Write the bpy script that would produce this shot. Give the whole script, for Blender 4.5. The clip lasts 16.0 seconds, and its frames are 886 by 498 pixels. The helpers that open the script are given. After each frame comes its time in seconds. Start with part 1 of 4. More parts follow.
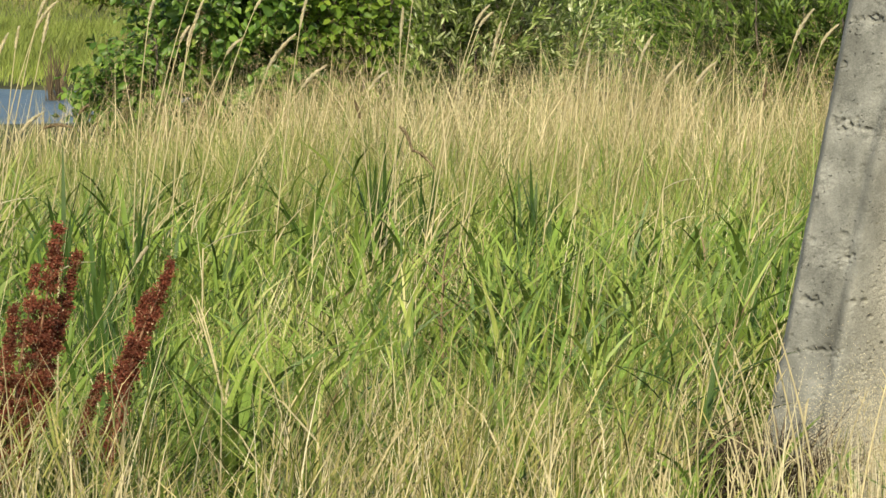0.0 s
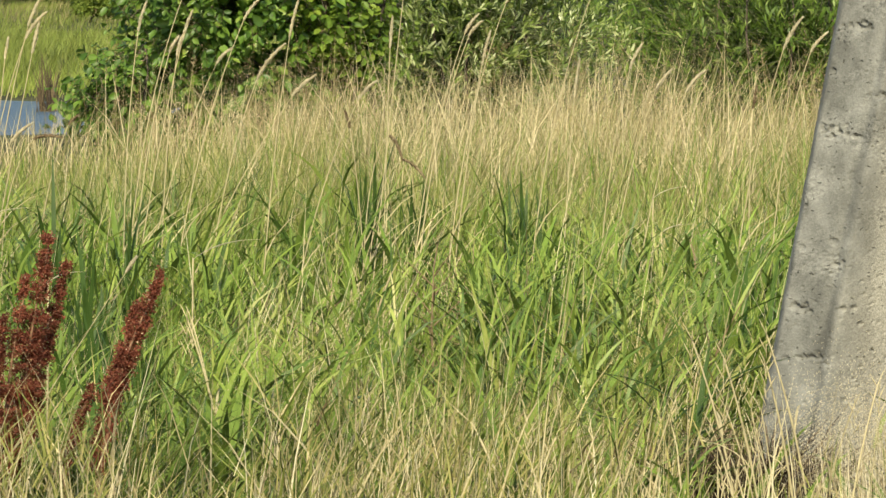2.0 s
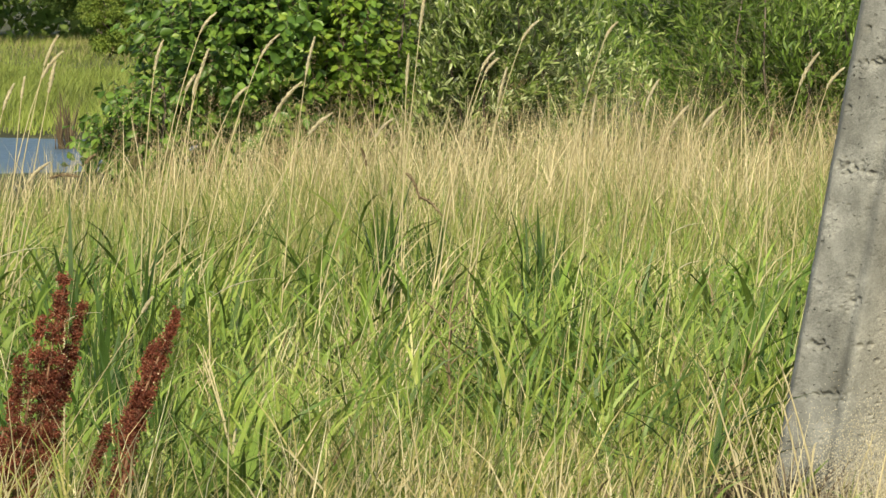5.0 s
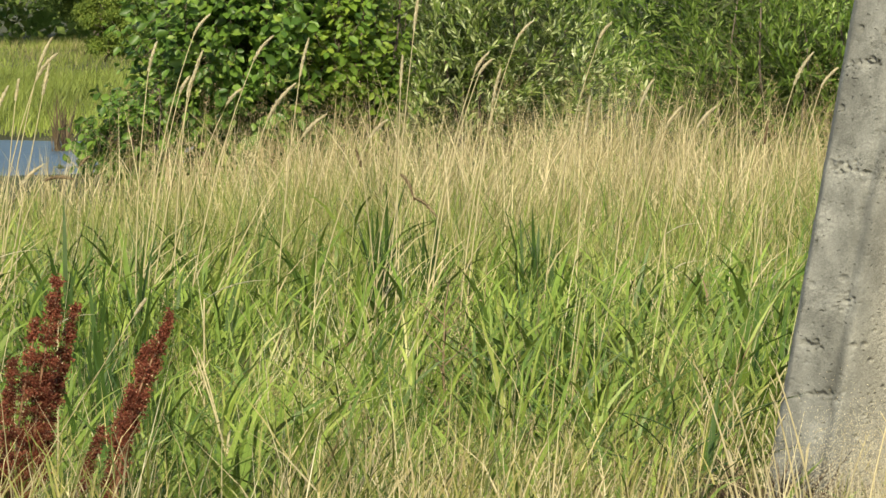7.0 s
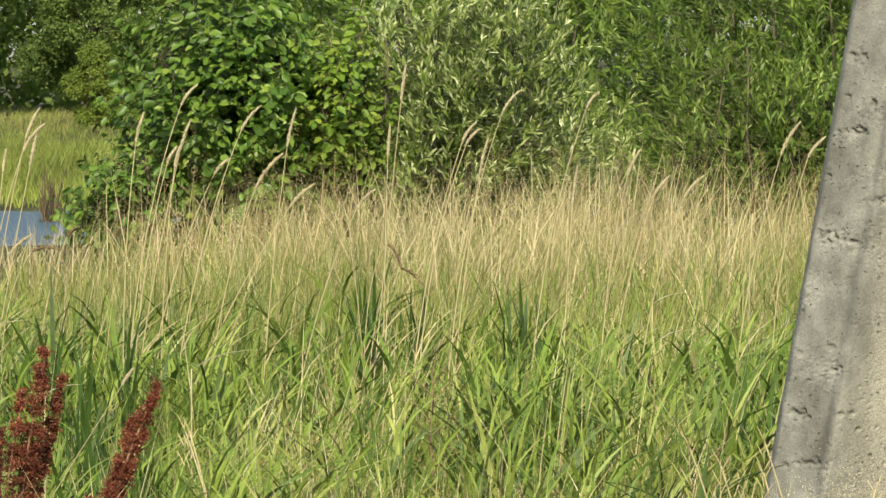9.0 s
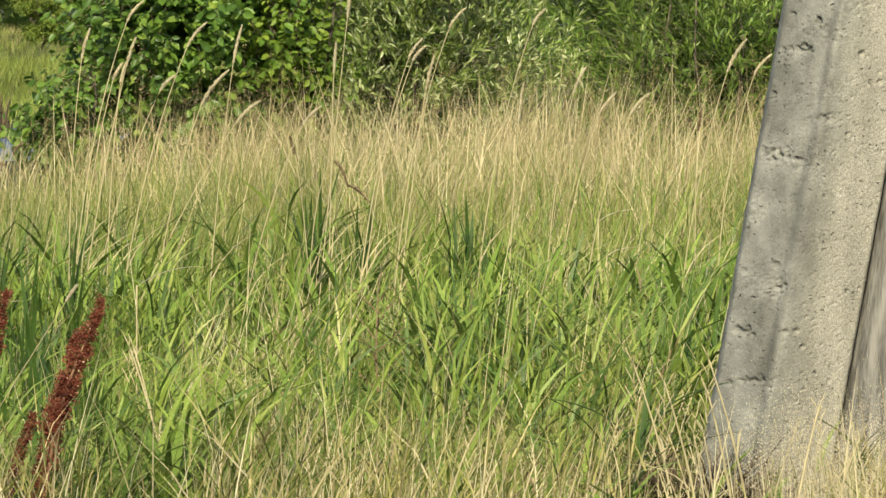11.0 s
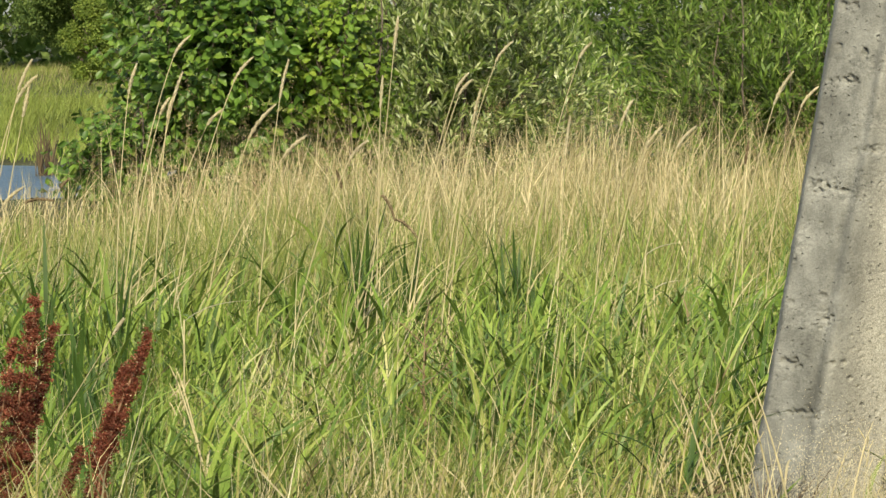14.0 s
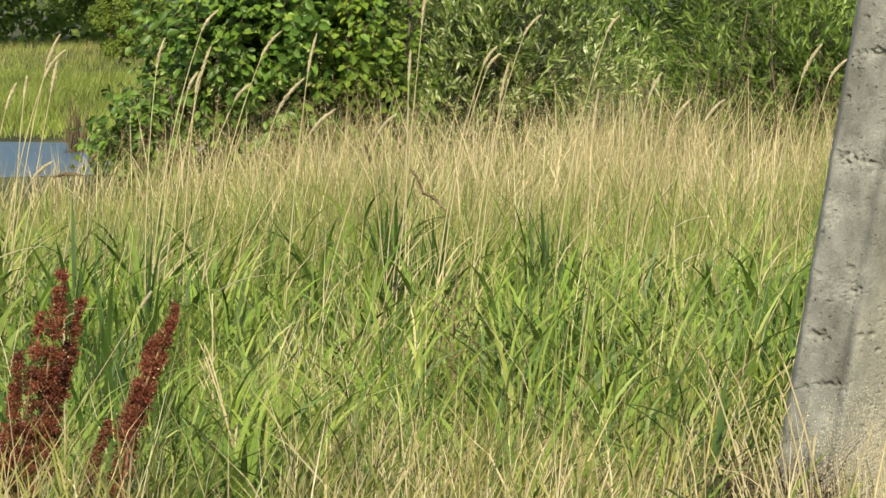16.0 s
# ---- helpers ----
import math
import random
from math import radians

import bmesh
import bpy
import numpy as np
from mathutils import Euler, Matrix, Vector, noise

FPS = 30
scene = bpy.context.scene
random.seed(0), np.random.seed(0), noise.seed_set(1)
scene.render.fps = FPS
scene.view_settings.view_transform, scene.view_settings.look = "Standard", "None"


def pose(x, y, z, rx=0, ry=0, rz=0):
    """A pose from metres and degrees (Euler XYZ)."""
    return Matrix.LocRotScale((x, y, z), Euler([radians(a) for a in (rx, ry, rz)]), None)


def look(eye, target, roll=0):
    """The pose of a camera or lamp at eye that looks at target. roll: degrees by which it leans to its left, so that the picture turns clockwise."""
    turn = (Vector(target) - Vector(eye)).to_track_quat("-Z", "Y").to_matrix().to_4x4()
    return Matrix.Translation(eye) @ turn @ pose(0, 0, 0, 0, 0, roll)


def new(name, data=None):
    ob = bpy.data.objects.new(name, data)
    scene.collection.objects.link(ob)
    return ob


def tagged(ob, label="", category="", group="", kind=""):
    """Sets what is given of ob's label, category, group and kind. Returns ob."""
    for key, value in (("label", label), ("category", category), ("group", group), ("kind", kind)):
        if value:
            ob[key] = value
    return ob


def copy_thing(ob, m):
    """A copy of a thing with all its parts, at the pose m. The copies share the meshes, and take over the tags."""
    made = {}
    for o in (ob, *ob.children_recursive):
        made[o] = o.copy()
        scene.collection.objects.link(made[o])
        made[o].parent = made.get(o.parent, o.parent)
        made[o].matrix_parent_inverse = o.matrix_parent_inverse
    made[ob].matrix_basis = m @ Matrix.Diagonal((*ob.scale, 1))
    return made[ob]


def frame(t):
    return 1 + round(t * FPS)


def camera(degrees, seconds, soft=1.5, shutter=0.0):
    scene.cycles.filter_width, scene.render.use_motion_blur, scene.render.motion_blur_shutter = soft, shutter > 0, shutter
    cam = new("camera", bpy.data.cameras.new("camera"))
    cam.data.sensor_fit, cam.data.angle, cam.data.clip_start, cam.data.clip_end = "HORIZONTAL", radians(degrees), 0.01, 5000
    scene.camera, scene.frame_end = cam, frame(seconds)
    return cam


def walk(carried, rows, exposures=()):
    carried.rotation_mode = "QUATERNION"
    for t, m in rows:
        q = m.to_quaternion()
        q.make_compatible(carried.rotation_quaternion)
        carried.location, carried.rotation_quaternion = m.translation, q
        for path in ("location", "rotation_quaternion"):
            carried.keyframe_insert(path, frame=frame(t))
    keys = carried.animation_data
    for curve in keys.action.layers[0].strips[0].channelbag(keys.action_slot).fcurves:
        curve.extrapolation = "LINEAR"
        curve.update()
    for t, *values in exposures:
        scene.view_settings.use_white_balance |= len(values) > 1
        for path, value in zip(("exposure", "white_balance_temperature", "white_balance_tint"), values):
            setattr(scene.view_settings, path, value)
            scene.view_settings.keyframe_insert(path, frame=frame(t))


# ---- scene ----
EXPOSURE = 0.52
cam = camera(8.0, 16.0, soft=1.5)
PATH = [  # seconds, x, y, z, tilt, turn, roll
    (0.0, -0.0243, 0.0, 1.2953, -2.7892, 0.0140, 0.7411),
    (0.2, -0.0225, 0.0, 1.2971, -2.7707, -0.0124, 0.7336),
    (0.5, -0.0214, 0.0, 1.2940, -2.7113, -0.0543, 0.6766),
    (0.7, -0.0245, 0.0, 1.2942, -2.6313, -0.0827, 0.6083),
    (1.0, -0.0219, 0.0, 1.2932, -2.5455, -0.0362, 0.5424),
    (1.2, -0.0214, 0.0, 1.2913, -2.5357, 0.0007, 0.5190),
    (1.5, -0.0190, 0.0, 1.2927, -2.5362, -0.0066, 0.5198),
    (1.7, -0.0199, 0.0, 1.2939, -2.5742, -0.0218, 0.5299),
    (2.0, -0.0186, 0.0, 1.2928, -2.6998, -0.0545, 0.5242),
    (2.2, -0.0193, 0.0, 1.2938, -2.7173, -0.0864, 0.5202),
    (2.5, -0.0189, 0.0, 1.2964, -2.6888, -0.1138, 0.4912),
    (2.7, -0.0219, 0.0, 1.2973, -2.5659, -0.0453, 0.4939),
    (3.0, -0.0201, 0.0, 1.2958, -2.5046, 0.0559, 0.5026),
    (3.2, -0.0195, 0.0, 1.2990, -2.5069, 0.0819, 0.5073),
    (3.5, -0.0169, 0.0, 1.2973, -2.4661, 0.1349, 0.4940),
    (3.7, -0.0176, 0.0, 1.2971, -2.4461, 0.1495, 0.4588),
    (4.0, -0.0136, 0.0, 1.2967, -2.3941, 0.1487, 0.3923),
    (4.2, -0.0123, 0.0, 1.2985, -2.3682, 0.1442, 0.3489),
    (6.5, -0.0059, 0.0, 1.3020, -2.4330, 0.1198, 0.1295),
    (6.7, -0.0042, 0.0, 1.2990, -2.3706, 0.1199, 0.0991),
    (7.0, -0.0023, 0.0, 1.3012, -2.3779, 0.1054, 0.0739),
    (7.2, 0.0036, 0.0, 1.2984, -2.3945, 0.0967, 0.1017),
    (7.5, 0.0016, 0.0, 1.2963, -2.4171, 0.1089, 0.1564),
    (7.7, 0.0034, 0.0, 1.3002, -2.4325, 0.0037, 0.0811),
    (8.0, -0.0015, 0.0, 1.3040, -2.4405, 0.1565, -0.1246),
    (8.2, 0.0011, 0.0, 1.3013, -2.2944, 0.2258, -0.1117),
    (8.5, 0.0066, 0.0, 1.3028, -2.0312, 0.0713, -0.0375),
    (8.7, 0.0000, 0.0, 1.3010, -1.9070, 0.0043, -0.0419),
    (9.0, 0.0000, 0.0, 1.3000, -1.7426, 0.0000, -0.0000),
    (9.2, 0.0022, 0.0, 1.2989, -1.7993, -0.0200, 0.0378),
    (9.5, 0.0030, 0.0, 1.3011, -1.9427, -0.0827, 0.0507),
    (9.7, 0.0038, 0.0, 1.2994, -2.1012, -0.1345, 0.0220),
    (10.0, 0.0056, 0.0, 1.3016, -2.3569, -0.1895, -0.0316),
    (10.2, 0.0070, 0.0, 1.3019, -2.4793, -0.2487, 0.0063),
    (12.3, 0.0130, 0.0, 1.2938, -2.4952, -0.5916, 0.0721),
    (12.5, 0.0150, 0.0, 1.2950, -2.4660, -0.4850, 0.1353),
    (12.7, 0.0151, 0.0, 1.2942, -2.3222, -0.4682, 0.1258),
    (13.0, 0.0081, 0.0, 1.2901, -2.3107, -0.2717, 0.1273),
    (13.2, 0.0090, 0.0, 1.2891, -2.4023, -0.1646, 0.0965),
    (13.5, 0.0107, 0.0, 1.2874, -2.6155, -0.0882, -0.0524),
    (13.7, 0.0123, 0.0, 1.2913, -2.4130, -0.0634, -0.0707),
    (14.0, 0.0123, 0.0, 1.2900, -2.1555, -0.0233, -0.1169),
    (14.2, 0.0120, 0.0, 1.2889, -2.1389, 0.0104, -0.1716),
    (14.5, 0.0129, 0.0, 1.2868, -2.1458, 0.0645, -0.2189),
    (14.7, 0.0118, 0.0, 1.2877, -2.1655, 0.0816, -0.2872),
    (15.0, 0.0145, 0.0, 1.2876, -2.1751, 0.1521, -0.3714),
    (15.2, 0.0134, 0.0, 1.2910, -2.1784, 0.1715, -0.3749),
    (15.5, 0.0170, 0.0, 1.2893, -2.1442, 0.2177, -0.3607),
    (15.7, 0.0154, 0.0, 1.2848, -2.1362, 0.2342, -0.3125),
    (16.0, 0.0189, 0.0, 1.2829, -2.3680, 0.2557, -0.2666),
]


def carried_pose(x, y, z, tilt, turn, roll):
    return pose(x, y, z, 90 + tilt, 0, turn) @ pose(0, 0, 0, 0, 0, roll)


walk(cam, [(row[0], carried_pose(*row[1:])) for row in PATH], exposures=[(0.0, EXPOSURE), (16.0, EXPOSURE)])

rng = np.random.default_rng(7)
POND_X = -7.2
SUN_ELEVATION, SUN_AZIMUTH = 37.0, 185.0   # azimuth clockwise from +y


# ---------------------------------------------------------------- world and sun
def make_world():
    world = bpy.data.worlds.new("sky")
    scene.world = world
    world.use_nodes = True
    nt = world.node_tree
    bg = nt.nodes["Background"]
    sky = nt.nodes.new("ShaderNodeTexSky")
    sky.sky_type = "NISHITA"
    sky.sun_disc = False
    sky.sun_elevation = radians(SUN_ELEVATION)
    sky.sun_rotation = radians(SUN_AZIMUTH)
    sky.air_density, sky.dust_density, sky.ozone_density = 1.0, 1.2, 1.0
    nt.links.new(sky.outputs[0], bg.inputs[0])
    bg.inputs[1].default_value = 0.120
    lamp = bpy.data.lights.new("sun", "SUN")
    lamp.energy, lamp.angle, lamp.color = 4.5, radians(0.53), (1.0, 0.92, 0.66)
    ob = new("sun", lamp)
    e, a = radians(SUN_ELEVATION), radians(SUN_AZIMUTH)
    way = Vector((math.sin(a) * math.cos(e), math.cos(a) * math.cos(e), math.sin(e)))
    ob.matrix_world = look(way * 40, (0, 0, 0))


make_world()


# ---------------------------------------------------------------- materials
def plant(name, stops, rough=0.55, through_light=0.35, patch=0.25, patch_scale=0.7, gloss=0.3, per_object=False):
    """Leaf or straw: colour varied leaf by leaf and in broad patches, some light passing through."""
    m = bpy.data.materials.new(name)
    m.use_nodes = True
    nt = m.node_tree
    nt.nodes.clear()
    N, L = nt.nodes.new, nt.links.new
    out = N("ShaderNodeOutputMaterial")
    ramp = N("ShaderNodeValToRGB")
    ramp.color_ramp.interpolation = "LINEAR"
    el = ramp.color_ramp.elements
    while len(el) < len(stops):
        el.new(0.5)
    for i, (p, c) in enumerate(stops):
        el[i].position, el[i].color = p, (*c, 1)
    if per_object:
        src = N("ShaderNodeObjectInfo")
        L(src.outputs["Random"], ramp.inputs[0])
    else:
        src = N("ShaderNodeNewGeometry")
        L(src.outputs["Random Per Island"], ramp.inputs[0])
    geo = N("ShaderNodeNewGeometry")
    noi = N("ShaderNodeTexNoise")
    noi.inputs["Scale"].default_value, noi.inputs["Detail"].default_value = patch_scale, 2
    L(geo.outputs["Position"], noi.inputs["Vector"])
    fine = N("ShaderNodeTexNoise")
    fine.inputs["Scale"].default_value, fine.inputs["Detail"].default_value = 35.0, 2
    L(geo.outputs["Position"], fine.inputs["Vector"])
    mr = N("ShaderNodeMapRange")
    mr.inputs[1].default_value, mr.inputs[2].default_value = 0.3, 0.7
    mr.inputs[3].default_value, mr.inputs[4].default_value = 1 - patch, 1 + patch
    L(noi.outputs[0], mr.inputs[0])
    mr2 = N("ShaderNodeMapRange")
    mr2.inputs[1].default_value, mr2.inputs[2].default_value = 0.3, 0.7
    mr2.inputs[3].default_value, mr2.inputs[4].default_value = 0.86, 1.12
    L(fine.outputs[0], mr2.inputs[0])
    mul = N("ShaderNodeMath")
    mul.operation = "MULTIPLY"
    L(mr.outputs[0], mul.inputs[0])
    L(mr2.outputs[0], mul.inputs[1])
    hsv = N("ShaderNodeHueSaturation")
    L(ramp.outputs[0], hsv.inputs["Color"])
    L(mul.outputs[0], hsv.inputs["Value"])
    p = N("ShaderNodeBsdfPrincipled")
    p.inputs["Roughness"].default_value = rough
    p.inputs["Specular IOR Level"].default_value = gloss
    L(hsv.outputs[0], p.inputs["Base Color"])
    tr = N("ShaderNodeBsdfTranslucent")
    L(hsv.outputs[0], tr.inputs["Color"])
    mix = N("ShaderNodeMixShader")
    mix.inputs[0].default_value = through_light
    L(p.outputs[0], mix.inputs[1])
    L(tr.outputs[0], mix.inputs[2])
    L(mix.outputs[0], out.inputs[0])
    return m


def solid(name, dark, light, scale=6.0, rough=0.85, bump=0.4, bump_scale=60.0, bump_dist=0.004, stretch=(1, 1, 1), detail=6, mid=(0.35, 0.68)):
    """Stone, wood, soil: two noises for colour, a fine one for relief."""
    m = bpy.data.materials.new(name)
    m.use_nodes = True
    nt = m.node_tree
    N, L = nt.nodes.new, nt.links.new
    p = nt.nodes["Principled BSDF"]
    p.inputs["Roughness"].default_value = rough
    p.inputs["Specular IOR Level"].default_value = 0.25
    tc = N("ShaderNodeTexCoord")
    mp = N("ShaderNodeMapping")
    mp.inputs["Scale"].default_value = stretch
    L(tc.outputs["Object"], mp.inputs[0])
    a = N("ShaderNodeTexNoise")
    a.inputs["Scale"].default_value, a.inputs["Detail"].default_value = scale, detail
    b = N("ShaderNodeTexNoise")
    b.inputs["Scale"].default_value, b.inputs["Detail"].default_value = bump_scale, 5
    for n in (a, b):
        L(mp.outputs[0], n.inputs["Vector"])
    add = N("ShaderNodeMath")
    add.operation = "MULTIPLY_ADD"
    add.inputs[1].default_value, add.inputs[2].default_value = 0.45, -0.22
    L(b.outputs[0], add.inputs[0])
    add2 = N("ShaderNodeMath")
    L(a.outputs[0], add2.inputs[0])
    L(add.outputs[0], add2.inputs[1])
    r = N("ShaderNodeValToRGB")
    r.color_ramp.elements[0].position, r.color_ramp.elements[1].position = mid
    r.color_ramp.elements[0].color, r.color_ramp.elements[1].color = (*dark, 1), (*light, 1)
    L(add2.outputs[0], r.inputs[0])
    L(r.outputs[0], p.inputs["Base Color"])
    bp = N("ShaderNodeBump")
    bp.inputs["Strength"].default_value, bp.inputs["Distance"].default_value = bump, bump_dist
    L(b.outputs[0], bp.inputs["Height"])
    L(bp.outputs[0], p.inputs["Normal"])
    return m


def concrete_material():
    """Weathered cast concrete: grey cement skin, sandy exposed grit, air holes and faint vertical stains."""
    m = solid("weathered_concrete", (0.134, 0.132, 0.116), (0.236, 0.232, 0.206), 16.0, 0.92, 0.8, 230.0, 0.0022)
    nt = m.node_tree
    N, L = nt.nodes.new, nt.links.new
    p = nt.nodes["Principled BSDF"]
    base = p.inputs["Base Color"].links[0].from_socket
    tc = N("ShaderNodeTexCoord")
    vor = N("ShaderNodeTexVoronoi")
    vor.inputs["Scale"].default_value = 82.0
    warp = N("ShaderNodeTexNoise")
    warp.inputs["Scale"].default_value, warp.inputs["Detail"].default_value = 90.0, 3
    L(tc.outputs["Object"], warp.inputs["Vector"])
    shift = N("ShaderNodeVectorMath")
    shift.operation = "MULTIPLY_ADD"
    shift.inputs[1].default_value = (0.022, 0.022, 0.016)
    L(warp.outputs["Color"], shift.inputs[0])
    L(tc.outputs["Object"], shift.inputs[2])
    flat = N("ShaderNodeMapping")
    flat.inputs["Scale"].default_value = (0.75, 0.75, 1.5)
    L(shift.outputs[0], flat.inputs[0])
    L(flat.outputs[0], vor.inputs["Vector"])
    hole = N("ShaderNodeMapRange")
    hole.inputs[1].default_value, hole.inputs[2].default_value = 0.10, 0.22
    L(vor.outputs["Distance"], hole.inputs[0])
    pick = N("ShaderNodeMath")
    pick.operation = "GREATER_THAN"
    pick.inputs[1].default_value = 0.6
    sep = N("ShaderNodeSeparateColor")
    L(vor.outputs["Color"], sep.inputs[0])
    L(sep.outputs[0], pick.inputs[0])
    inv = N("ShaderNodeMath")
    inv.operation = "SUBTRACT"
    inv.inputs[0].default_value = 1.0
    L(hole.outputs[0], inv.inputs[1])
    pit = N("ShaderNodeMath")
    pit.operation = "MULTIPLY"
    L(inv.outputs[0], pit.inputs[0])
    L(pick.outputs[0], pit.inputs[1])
    # holes gather in loose bands
    band = N("ShaderNodeTexNoise")
    band.inputs["Scale"].default_value, band.inputs["Detail"].default_value = 9.0, 3
    L(flat.outputs[0], band.inputs["Vector"])
    gather = N("ShaderNodeMapRange")
    gather.inputs[1].default_value, gather.inputs[2].default_value = 0.47, 0.6
    gather.inputs[3].default_value, gather.inputs[4].default_value = 0.4, 1.0
    L(band.outputs[0], gather.inputs[0])
    held = N("ShaderNodeMath")
    held.operation = "MULTIPLY"
    L(pit.outputs[0], held.inputs[0])
    L(gather.outputs[0], held.inputs[1])
    pit = held
    # sandy grit right, smooth cement left; the lit side's brightness is put into colour
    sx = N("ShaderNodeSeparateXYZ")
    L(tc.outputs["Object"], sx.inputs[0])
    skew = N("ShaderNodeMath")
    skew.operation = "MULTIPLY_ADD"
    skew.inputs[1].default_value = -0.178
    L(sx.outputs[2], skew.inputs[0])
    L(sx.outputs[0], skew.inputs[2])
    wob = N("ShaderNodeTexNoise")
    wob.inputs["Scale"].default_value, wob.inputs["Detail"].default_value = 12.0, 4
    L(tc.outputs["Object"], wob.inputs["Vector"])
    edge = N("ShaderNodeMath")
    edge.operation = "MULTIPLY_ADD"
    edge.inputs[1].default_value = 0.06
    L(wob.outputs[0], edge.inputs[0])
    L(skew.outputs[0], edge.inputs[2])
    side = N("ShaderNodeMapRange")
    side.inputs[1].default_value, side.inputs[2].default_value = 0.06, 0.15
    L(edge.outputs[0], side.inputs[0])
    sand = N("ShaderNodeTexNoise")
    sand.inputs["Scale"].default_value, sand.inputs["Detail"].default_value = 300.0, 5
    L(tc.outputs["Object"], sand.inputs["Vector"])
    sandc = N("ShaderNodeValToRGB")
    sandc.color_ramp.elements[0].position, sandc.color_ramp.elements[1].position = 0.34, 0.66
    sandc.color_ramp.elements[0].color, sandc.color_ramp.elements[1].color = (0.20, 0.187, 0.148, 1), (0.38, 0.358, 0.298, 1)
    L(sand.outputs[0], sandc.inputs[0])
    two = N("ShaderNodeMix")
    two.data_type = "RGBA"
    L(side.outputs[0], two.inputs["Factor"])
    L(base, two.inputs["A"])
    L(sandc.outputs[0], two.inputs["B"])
    crumb = N("ShaderNodeTexNoise")
    crumb.inputs["Scale"].default_value, crumb.inputs["Detail"].default_value, crumb.inputs["Roughness"].default_value = 120.0, 5, 0.7
    L(flat.outputs[0], crumb.inputs["Vector"])
    tone = N("ShaderNodeMapRange")
    tone.inputs[1].default_value, tone.inputs[2].default_value = 0.38, 0.62
    tone.inputs[3].default_value, tone.inputs[4].default_value = 0.55, 1.4
    L(crumb.outputs[0], tone.inputs[0])
    broken = N("ShaderNodeMapRange")
    broken.inputs[1].default_value, broken.inputs[2].default_value = 0.52, 0.62
    broken.inputs[3].default_value, broken.inputs[4].default_value = 0.22, 0.7
    L(band.outputs[0], broken.inputs[0])
    grain_tone = N("ShaderNodeMix")
    grain_tone.inputs[2].default_value = 1.0
    L(broken.outputs[0], grain_tone.inputs[0])
    L(tone.outputs[0], grain_tone.inputs[3])
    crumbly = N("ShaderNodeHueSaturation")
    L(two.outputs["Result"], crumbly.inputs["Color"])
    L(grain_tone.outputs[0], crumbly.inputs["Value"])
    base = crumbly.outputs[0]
    # the dark inside of holes and spalls is put into the colour
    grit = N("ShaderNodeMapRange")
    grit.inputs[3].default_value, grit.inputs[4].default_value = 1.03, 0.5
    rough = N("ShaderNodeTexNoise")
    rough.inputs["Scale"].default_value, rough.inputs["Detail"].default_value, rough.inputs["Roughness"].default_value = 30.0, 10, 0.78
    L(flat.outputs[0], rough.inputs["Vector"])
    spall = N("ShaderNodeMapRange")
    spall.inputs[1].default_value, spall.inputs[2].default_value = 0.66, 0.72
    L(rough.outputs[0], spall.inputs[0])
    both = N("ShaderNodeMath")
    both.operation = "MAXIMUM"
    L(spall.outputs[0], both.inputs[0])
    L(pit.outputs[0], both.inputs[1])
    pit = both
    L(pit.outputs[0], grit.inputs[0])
    big = N("ShaderNodeTexNoise")
    big.inputs["Scale"].default_value, big.inputs["Detail"].default_value = 6.0, 5
    mp = N("ShaderNodeMapping")
    mp.inputs["Scale"].default_value = (2.2, 2.2, 0.5)
    L(tc.outputs["Object"], mp.inputs[0])
    L(mp.outputs[0], big.inputs["Vector"])
    st = N("ShaderNodeMapRange")
    st.inputs[1].default_value, st.inputs[2].default_value = 0.35, 0.65
    st.inputs[3].default_value, st.inputs[4].default_value = 0.80, 1.12
    L(big.outputs[0], st.inputs[0])
    # darker streak along the groove beside the ridge, broken into lengths
    away = N("ShaderNodeMath")
    away.operation = "SUBTRACT"
    away.inputs[1].default_value = 0.062
    L(edge.outputs[0], away.inputs[0])
    far = N("ShaderNodeMath")
    far.operation = "ABSOLUTE"
    L(away.outputs[0], far.inputs[0])
    streak = N("ShaderNodeMapRange")
    streak.inputs[1].default_value, streak.inputs[2].default_value = 0.004, 0.022
    streak.inputs[3].default_value, streak.inputs[4].default_value = 1.0, 0.0
    L(far.outputs[0], streak.inputs[0])
    lengths = N("ShaderNodeMapRange")
    lengths.inputs[1].default_value, lengths.inputs[2].default_value = 0.36, 0.62
    L(wob.outputs[0], lengths.inputs[0])
    streak_mask = N("ShaderNodeMath")
    streak_mask.operation = "MULTIPLY"
    L(streak.outputs[0], streak_mask.inputs[0])
    L(lengths.outputs[0], streak_mask.inputs[1])
    streak_tone = N("ShaderNodeMapRange")
    streak_tone.inputs[3].default_value, streak_tone.inputs[4].default_value = 1.0, 0.72
    L(streak_mask.outputs[0], streak_tone.inputs[0])
    stain_streak = N("ShaderNodeMath")
    stain_streak.operation = "MULTIPLY"
    L(st.outputs[0], stain_streak.inputs[0])
    L(streak_tone.outputs[0], stain_streak.inputs[1])
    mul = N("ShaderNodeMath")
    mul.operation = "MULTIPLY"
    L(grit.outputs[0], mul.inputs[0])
    L(stain_streak.outputs[0], mul.inputs[1])
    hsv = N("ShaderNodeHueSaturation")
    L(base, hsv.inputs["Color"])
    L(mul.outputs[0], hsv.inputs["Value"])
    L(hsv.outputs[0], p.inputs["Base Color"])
    b2 = N("ShaderNodeBump")
    b2.inputs["Strength"].default_value, b2.inputs["Distance"].default_value = 1.0, 0.009
    b2.invert = True
    L(pit.outputs[0], b2.inputs["Height"])
    L(p.inputs["Normal"].links[0].from_socket, b2.inputs["Normal"])
    L(b2.outputs[0], p.inputs["Normal"])
    return m


